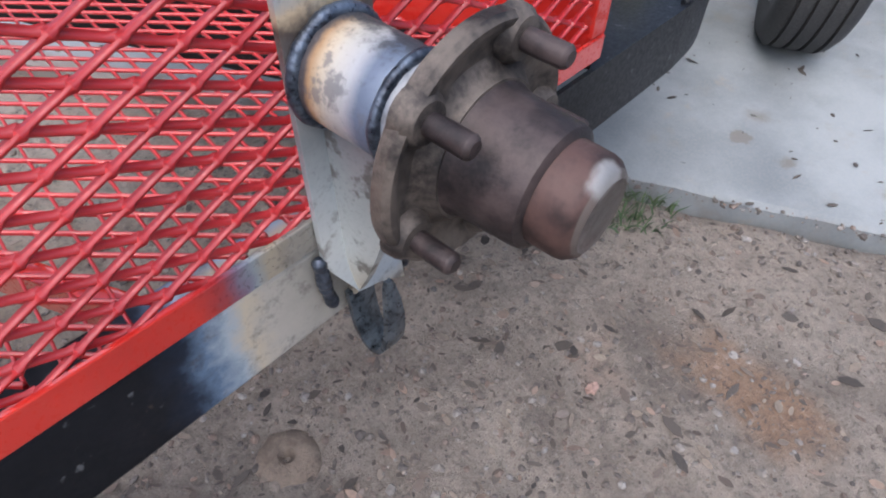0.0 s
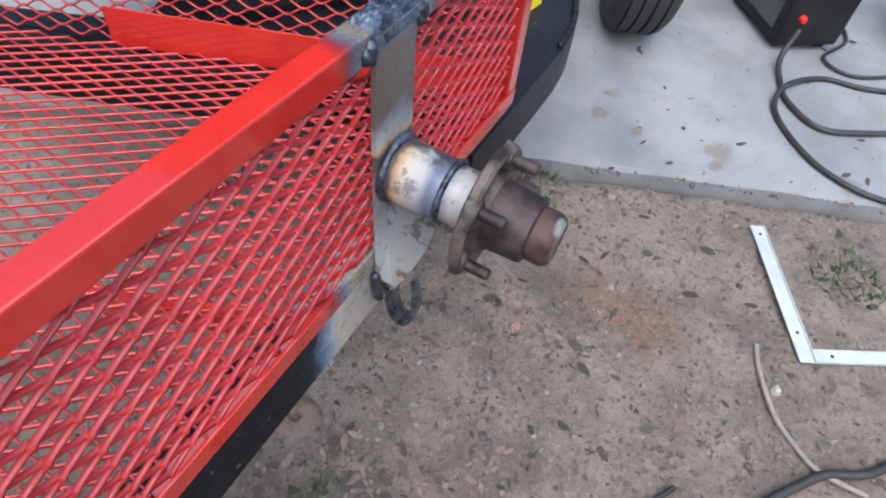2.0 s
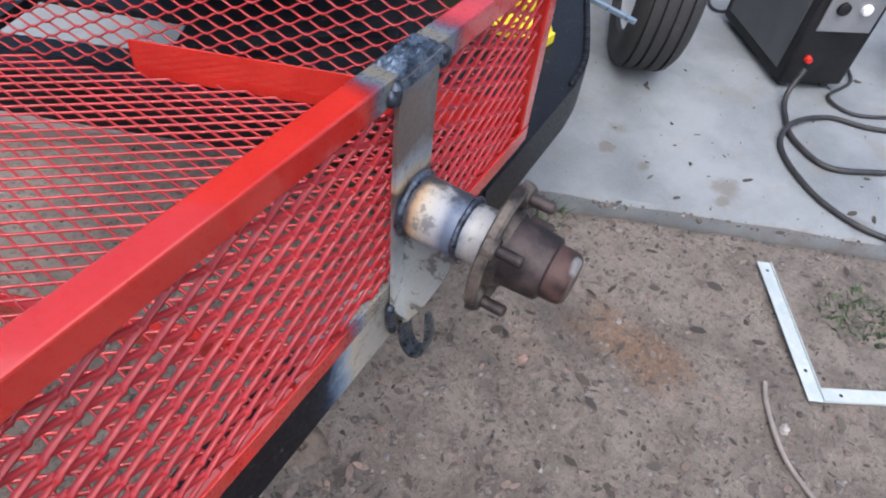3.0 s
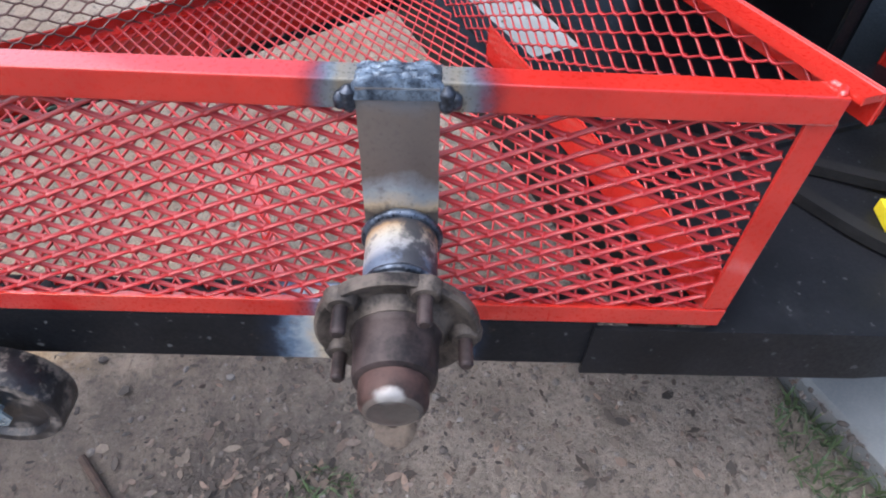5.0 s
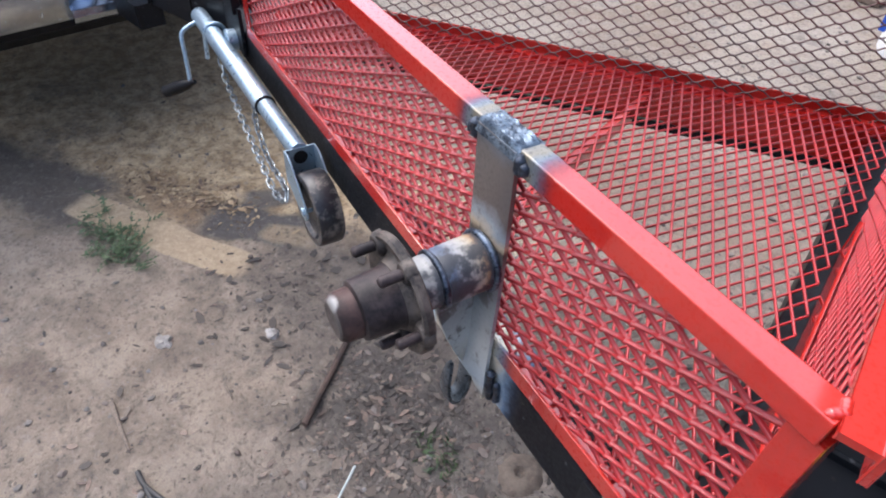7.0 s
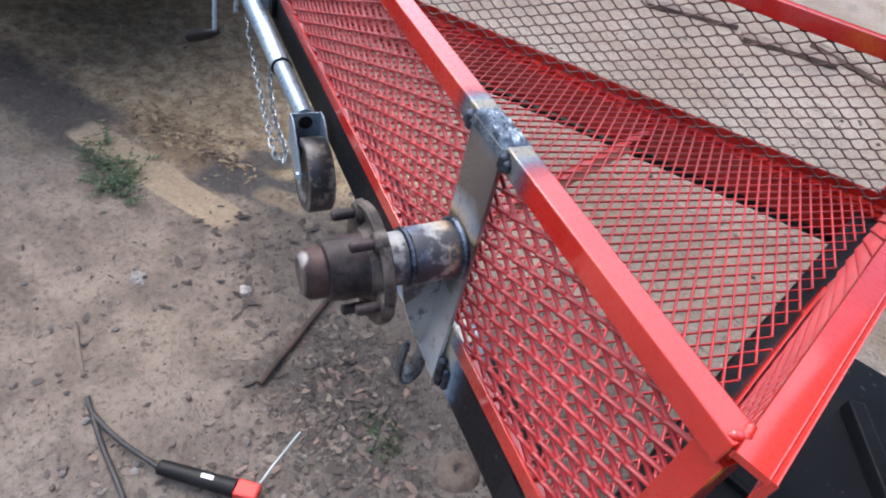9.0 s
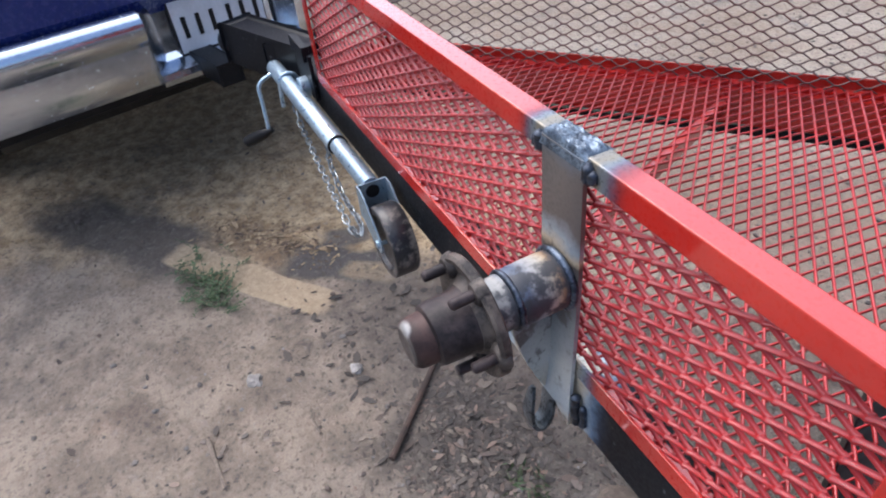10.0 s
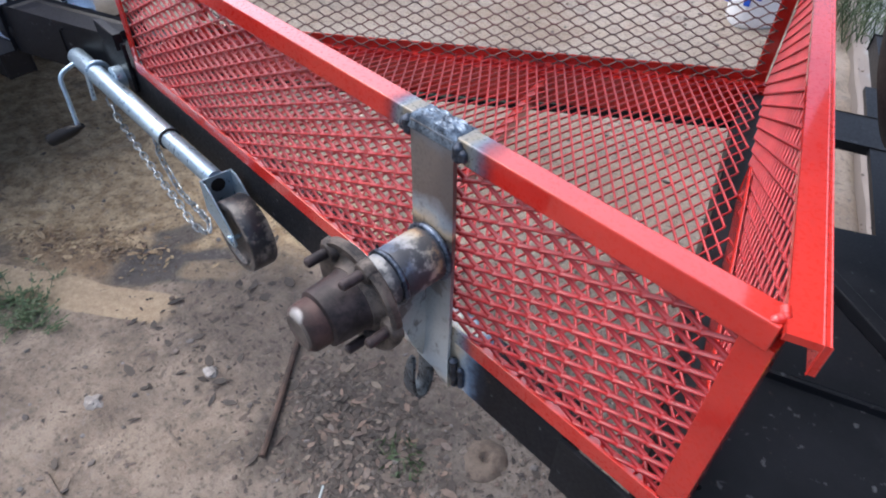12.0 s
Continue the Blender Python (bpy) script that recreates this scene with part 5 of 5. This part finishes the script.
def build_holder():
    h = thing("electrode_holder", REAR, "black and red electrode holder with a bent rod on the dirt", "electrode holder")
    a, b = Vector((-0.214, -0.372, 0.022)), Vector((-0.128, -0.246, 0.022))
    m = frame_of(a, b)
    bm = bmesh.new()
    lathe(bm, [(0.0, 0.011), (0.004, 0.0145), (0.06, 0.0155), (0.12, 0.0165), (0.150, 0.0175), (0.152, 0.013)], m, 20)
    part("grip", bm, black_plastic, h, "black ribbed grip", True)
    bm = bmesh.new()
    box(bm, (0.150, -0.017, -0.014), (0.196, 0.017, 0.014), m, 0.005)
    part("jaw", bm, red_plastic, h, "red jaw cover", True)
    bm = bmesh.new()
    box(bm, (0.085, -0.004, 0.0155), (0.108, 0.004, 0.0172), m)
    part("bar", bm, white_plastic, h, "white printed mark")
    bm = bmesh.new()
    p = m @ Vector((0.185, -0.004, 0.01))
    tube(bm, [p, p.lerp(Vector((-0.205, -0.112, 0.03)), 0.5), Vector((-0.203, -0.109, 0.034))], 0.0024, 8)
    part("electrode", bm, pale_steel, h, "grey welding rod", True)


build_holder()


def build_rod():
    bm = bmesh.new()
    tube(bm, [(-0.357, -0.160, 0.007), (-0.44, -0.073, 0.010), (-0.53, 0.017, 0.010), (-0.62, 0.108, 0.008)], 0.0075, 8)
    tagged(part("iron_stake", bm, rust_rod, smooth=True), "rusty iron stake lying on the dirt", "stake")
    for pts, r in (([(-0.61, -0.507, 0.006), (-0.55, -0.502, 0.007), (-0.472, -0.494, 0.006)], 0.006), ([(-0.50, -0.275, 0.005), (-0.54, -0.28, 0.008), (-0.56, -0.27, 0.006)], 0.003), ([(-0.02, -0.33, 0.005), (-0.09, -0.30, 0.007), (-0.14, -0.31, 0.005)], 0.003)):
        bm = bmesh.new()
        tube(bm, pts, r, 7, lambda u: 1 - 0.4 * u)
        tagged(part("twig", bm, wood_bit, smooth=True), "short dark twig on the dirt", "twig")


build_rod()


def build_deck_items():
    z = 0.5615
    clamps = (
        ((0.652, 0.096), (0.672, 0.212), 0.060, 0.042, ((0.626, 0.120), (0.585, 0.165), (0.530, 0.245))),
        ((0.785, 0.175), (0.835, 0.430), 0.066, 0.046, ((0.752, 0.235), (0.67, 0.262), (0.575, 0.300))),
    )
    for (x0, y0), (x1, y1), wide, high, arm in clamps:
        c = thing("bar_clamp", REAR, "yellow plastic bar clamp with a black arm on the black deck", "clamp", "yellow clamps on the deck")
        m = frame_of((x0, y0, z), (x1, y1, z))
        n = math.hypot(x1 - x0, y1 - y0)
        bm = bmesh.new()
        # a block whose top is drawn in, with a raised lip
        low = [(0, -wide / 2), (n, -wide / 2), (n, wide / 2), (0, wide / 2)]
        levels = [(0.0, 0.0), (high * 0.45, 0.0), (high * 0.5, 0.004), (high * 0.94, 0.010), (high, 0.014)]
        rings = [[bm.verts.new(m @ Vector((x + (ins if x < n / 2 else -ins), y + (ins if y < 0 else -ins), h))) for x, y in low] for h, ins in levels]
        for p, q in zip(rings, rings[1:]):
            for a in range(4):
                b = (a + 1) % 4
                bm.faces.new((p[a], p[b], q[b], q[a]))
        bm.faces.new(rings[0][::-1])
        bm.faces.new(rings[-1])
        bmesh.ops.recalc_face_normals(bm, faces=bm.faces)
        part("body", bm, yellow_plastic, c)
        bm = bmesh.new()
        box(bm, (n * 0.62, -wide * 0.2, high - 0.001), (n * 0.86, wide * 0.2, high + 0.002), m, 0.0008)
        part("lip", bm, yellow_plastic, c, smooth=True)
        bm = bmesh.new()
        pts = [Vector((x, y, z + 0.012)) for x, y in arm]
        ribbon(bm, smooth_line(pts, 6), 0.022, 0.016)
        part("arm", bm, black_plastic, c, "black clamp arm")
    box_thing = thing("toolbox", REAR, "low red steel toolbox lying on the black deck", "toolbox")
    m = TRAILER @ Matrix.Translation((0.30, -0.83, 0.548))
    bm = bmesh.new()
    box(bm, (-0.17, -0.12, 0), (0.10, 0.12, 0.048), m, 0.006)
    part("body", bm, red_paint, box_thing, smooth=True)
    bm = bmesh.new()
    box(bm, (-0.165, -0.115, 0.0485), (0.095, 0.115, 0.058), m, 0.004)
    part("lid", bm, red_plastic, box_thing, "dull red lid", True)


build_deck_items()


def build_jug():
    j = thing("plastic_jug", REAR, "white plastic jug with a blue label standing on sand", "jug")
    m = frame_of((-0.90, 3.05, 0.0), (-0.90, 3.05, 1), (1, 0, 0))
    bm = bmesh.new()
    lathe(bm, [(0, 0.12), (0.02, 0.135), (0.25, 0.14), (0.31, 0.12), (0.36, 0.05), (0.40, 0.045)], m, 32, lambda s, a: 1 - 0.12 * abs(math.sin(2 * a)))
    part("body", bm, white_plastic, j, smooth=True)
    bm = bmesh.new()
    lathe(bm, [(0.40, 0.05), (0.43, 0.05)], m, 20)
    part("cap", bm, blue_plastic, j, smooth=True)
    bm = bmesh.new()
    for k in range(4):
        box(bm, (-1.0 + k * 0.05, 2.905, 0.12 + 0.04 * (k % 2)), (-0.97 + k * 0.05, 2.915, 0.24), None)
    part("label", bm, blue_plastic, j, "blue printed marks")


build_jug()


# ---- weeds, stones and litter ----
def weed(name, centre, spread, count, tall, label, flat=0.5, broad=1.0):
    bm = bmesh.new()
    r = random.Random(int(1000 * abs(centre[0]) + count))
    for _ in range(count):
        a, d = r.uniform(0, 6.283), spread * math.sqrt(r.random())
        o = Vector((centre[0] + d * math.cos(a), centre[1] + d * math.sin(a) * centre[2], 0.0))
        o.z = ground_height(o.x, o.y) - 0.003
        lean = Vector((r.uniform(-1, 1), r.uniform(-1, 1), 0)) * flat
        h = tall * r.uniform(0.45, 1.1)
        way = (Vector((0, 0, 1)) + lean).normalized()
        side = way.cross(Vector((r.uniform(-1, 1), r.uniform(-1, 1), 0.1))).normalized() * r.uniform(0.0012, 0.003) * broad
        p = [o, o + way * h * 0.55 + Vector((0, 0, 0.1 * h)), o + way * h + lean * h * 0.5]
        vs = [bm.verts.new(p[0] - side), bm.verts.new(p[0] + side), bm.verts.new(p[1] + side), bm.verts.new(p[1] - side), bm.verts.new(p[2])]
        bm.faces.new((vs[0], vs[1], vs[2], vs[3]))
        bm.faces.new((vs[3], vs[2], vs[4]))
    return tagged(part(name, bm, leaf_green), label, "weed", kind="stuff")


weed("grass_tuft", (0.82, 0.13, 1.4), 0.10, 230, 0.05, "green grass tuft along the edge of the slab", 0.8)
weed("grass_tuft", (0.66, 0.50, 1.8), 0.12, 300, 0.05, "sparse green grass by the slab", 0.9)
weed("grass_tuft", (0.95, -0.75, 1.0), 0.10, 160, 0.03, "thin dark weeds on the dirt", 1.2)


def leafy_weed(name, a, b, stems, label, seed):
    """Low runners with small oval leaves, between two ends of a strip of ground."""
    r = random.Random(seed)
    bm = bmesh.new()
    for _ in range(stems):
        u = r.random()
        o = Vector((a[0] + (b[0] - a[0]) * u + r.gauss(0, 0.018), a[1] + (b[1] - a[1]) * u + r.gauss(0, 0.018), 0))
        turn, length = r.uniform(0, 6.283), r.uniform(0.03, 0.075)
        rise = r.uniform(0.15, 0.8)
        line = []
        for k in range(5):
            d = length * k / 4
            q = Vector((o.x + d * math.cos(turn + 0.12 * k), o.y + d * math.sin(turn + 0.12 * k), 0))
            q.z = ground_height(q.x, q.y) + 0.001 + rise * d
            line.append(q)
        tube(bm, line, 0.0009, 4)
        for k in range(1, 5):
            for side in (-1, 1):
                if r.random() < 0.12:
                    continue
                ang = turn + side * r.uniform(0.5, 1.3)
                n, w = r.uniform(0.006, 0.0125), r.uniform(0.3, 0.45)
                way = Vector((math.cos(ang), math.sin(ang), r.uniform(-0.1, 0.5)))
                over = Vector((-math.sin(ang), math.cos(ang), r.uniform(-0.3, 0.3)))
                vs = [bm.verts.new(line[k] + way * n * f + over * n * w * g) for f, g in ((0, 0), (0.35, -0.8), (0.75, -0.75), (1.05, 0), (0.75, 0.75), (0.35, 0.8))]
                bm.faces.new(vs)
    return tagged(part(name, bm, leaf_green), label, "weed", kind="stuff")


leafy_weed("weed_clump", (-1.27, -0.455), (-1.04, -0.385), 78, "low leafy green weeds on sand", 5)
leafy_weed("weed_clump", (-1.36, -0.44), (-1.30, -0.42), 9, "small leafy sprig on sand", 6)
leafy_weed("weed_clump", (-1.22, -0.34), (-1.20, -0.33), 6, "small leafy sprig on sand", 8)
weed("weed_clump", (-0.16, 0.06, 0.6), 0.07, 70, 0.03, "tiny green weeds among dead leaves", 1.0)
weed("bush", (-0.35, 3.6, 1.0), 0.5, 900, 0.35, "green bushes beyond the trailer", 0.6)


def scatter(name, count, places, size, mat, label, category, flat, seed, leafy=False):
    r = random.Random(seed)
    verts, faces = [], []
    base = bmesh.new()
    bmesh.ops.create_icosphere(base, subdivisions=1, radius=1.0)
    bv, bf = [v.co.copy() for v in base.verts], [[v.index for v in f.verts] for f in base.faces]
    base.free()
    for _ in range(count):
        x, y = places(r)
        s = size[0] * (size[1] / size[0]) ** (r.random() ** 2.8)
        z = ground_height(x, y) if slab_side(x, y) < 0 else SLAB_Z
        turn = Euler((r.uniform(-0.35, 0.35), r.uniform(-0.35, 0.35), r.uniform(0, 6.28))).to_matrix()
        n = len(verts)
        if leafy:
            w, c = s * r.uniform(0.22, 0.5), s * r.uniform(-0.35, 0.5)
            shape = [(-s, 0, 0), (-0.4 * s, -w, c * 0.3), (0.4 * s, -w, c * 0.4), (s, 0, c * 0.3), (0.4 * s, w, c * 0.1), (-0.4 * s, w, 0)]
            for q in shape:
                verts.append(turn @ Vector(q) + Vector((x, y, z + 0.25 * w + 0.001)))
            for q in shape:
                verts.append(turn @ (Vector(q) - Vector((0, 0, 0.0008))) + Vector((x, y, z + 0.25 * w + 0.001)))
            faces += [(n, n + 1, n + 5), (n + 1, n + 2, n + 4, n + 5), (n + 2, n + 3, n + 4)]
            faces += [(n + 6, n + 11, n + 7), (n + 7, n + 11, n + 10, n + 8), (n + 8, n + 10, n + 9)]
            for a in range(6):
                b = (a + 1) % 6
                faces.append((n + a, n + 6 + a, n + 6 + b, n + b))
        else:
            k = Vector((r.uniform(0.7, 1.3), r.uniform(0.6, 1.1), flat * r.uniform(0.7, 1.2))) * s
            for q in bv:
                j = 1 + 0.22 * r.uniform(-1, 1)
                verts.append(turn @ Vector((q.x * k.x * j, q.y * k.y * j, q.z * k.z * j)) + Vector((x, y, z + k.z * 0.25)))
            faces += [[n + i for i in f] for f in bf]
    me = bpy.data.meshes.new(name)
    me.from_pydata(verts, [], faces)
    me.materials.append(mat)
    return tagged(new(name, me), label, category, kind="stuff")


def over_dirt(r):
    while True:
        x, y = r.gauss(0.15, 0.75), r.gauss(-0.05, 0.6)
        if slab_side(x, y) < 0.01 and (x > -0.3 or r.random() < 0.35):
            return x, y


def by_slab(r):
    s = r.uniform(-0.6, 1.1)
    d = -abs(r.gauss(0, 0.06))
    return 0.947 * (0.835 + d) + 0.379 * s, 0.379 * (0.835 + d) - 0.947 * s


def under_bracket(r):
    return r.gauss(-0.26, 0.12), r.gauss(0.01, 0.09)


def by_stake(r):
    return r.gauss(-0.74, 0.13), r.gauss(-0.08, 0.10)


def brown_patch(r):
    u = r.gauss(0, 0.15)
    return -1.31 + 0.8 * u, -0.19 + 0.5 * u + r.gauss(0, 0.045)


def on_slab(r):
    return r.uniform(0.95, 2.2), r.uniform(-0.8, 0.3)


def beyond(r):
    return r.uniform(-2.2, 0.4), r.uniform(0.8, 3.2)


scatter("pebbles", 9000, over_dirt, (0.0014, 0.010), stone_tones, "fine gravel and grit on the dirt", "gravel", 0.6, 11)
scatter("pebbles", 700, by_slab, (0.002, 0.011), stone_tones, "loose gravel along the slab", "gravel", 0.65, 12)
scatter("pebbles", 900, beyond, (0.003, 0.016), stone_tones, "scattered stones on the yard", "gravel", 0.5, 13)
scatter("leaf_litter", 3600, over_dirt, (0.003, 0.016), chip_tones, "dead leaves and bark chips on the dirt", "leaf litter", 0.4, 14, True)
scatter("leaf_litter", 760, over_dirt, (0.006, 0.024), dark_chips, "dark curled leaves on the dirt", "leaf litter", 0.4, 17, True)
scatter("leaf_litter", 520, under_bracket, (0.006, 0.022), chip_tones, "patch of dry dead leaves", "leaf litter", 0.4, 15, True)
scatter("leaf_litter", 900, under_bracket, (0.005, 0.018), dark_chips, "dark rotting leaves under the hub", "leaf litter", 0.4, 21, True)
scatter("leaf_litter", 90, by_stake, (0.008, 0.024), dark_chips, "dark bark chips trodden into the dirt", "leaf litter", 0.4, 22, True)
scatter("leaf_litter", 560, brown_patch, (0.005, 0.02), straw_chips, "straw and brown bark chips on the sand", "leaf litter", 0.4, 18, True)
scatter("leaf_litter", 110, on_slab, (0.004, 0.02), dark_chips, "few dead leaves on the concrete", "leaf litter", 0.4, 16, True)


def build_mound():
    bm = bmesh.new()
    lathe(bm, [(-0.022, 0.062), (0.003, 0.050), (0.011, 0.038), (0.014, 0.026), (0.0125, 0.014), (0.006, 0.008), (-0.002, 0.003)], frame_of((-0.042, 0.184, ground_height(-0.042, 0.184)), (-0.042, 0.184, 1), (1, 0, 0)), 40, lambda h, a: 1 + 0.16 * noise.noise((2 * math.cos(a), 2 * math.sin(a), h * 90)))
    tagged(part("ant_mound", bm, mottled("brown_soil", (0.09, 0.07, 0.055), (0.17, 0.135, 0.105), 40, 0.95, 0, 220, 260, 0.9, bump_m=0.003), smooth=True), "small brown ant mound with a hole", "mound")


build_mound()


def build_stone(x, y, s, tone, label):
    bm = bmesh.new()
    bmesh.ops.create_icosphere(bm, subdivisions=3, radius=1)
    for v in bm.verts:
        k = 1 + 0.55 * noise.noise(v.co * 1.5 + Vector((x * 9, y * 9, 0))) + 0.2 * noise.noise(v.co * 4)
        v.co = Vector((v.co.x * s * k, v.co.y * s * 0.8 * k, v.co.z * s * 0.6 * k)) + Vector((x, y, s * 0.25))
    tagged(part("stone", bm, tone, smooth=True), label, "stone")


pale_stone = mottled("pale_stone", (0.16, 0.148, 0.136), (0.38, 0.355, 0.33), 30, 0.8, 0, 160, 120, 0.4)
brown_stone = mottled("brown_stone", (0.24, 0.15, 0.12), (0.34, 0.23, 0.19), 30, 0.8, 0, 160, 120, 0.4)
build_stone(-0.637, -0.138, 0.017, pale_stone, "small chalky white stone on the dirt")
build_stone(-0.726, -0.373, 0.022, pale_stone, "rough pale grey stone on the dirt")
build_stone(0.372, -0.097, 0.012, brown_stone, "reddish brown pebble on the dirt")
build_stone(0.52, -0.64, 0.012, pale_stone, "small pale stone on the dirt")


def build_board(a, b, wide, thick):
    bm = bmesh.new()
    bar(bm, (a[0], a[1], 0.004), (b[0], b[1], 0.004), (-wide / 2, 0), (wide / 2, thick), bevel=0.004)
    tagged(part("board", bm, dark_wood, smooth=True), "dark weathered board lying on the sand", "board", "boards on the yard")


dark_wood = mottled("dark_weathered_wood", (0.07, 0.05, 0.038), (0.17, 0.125, 0.095), 12, 0.85, 0, 120, 90, 0.4)
build_board((-2.05, 3.0), (-1.70, 3.45), 0.11, 0.03)
build_board((-1.95, 3.55), (-1.35, 3.62), 0.09, 0.03)
build_board((-2.5, 2.6), (-2.2, 3.1), 0.10, 0.03)
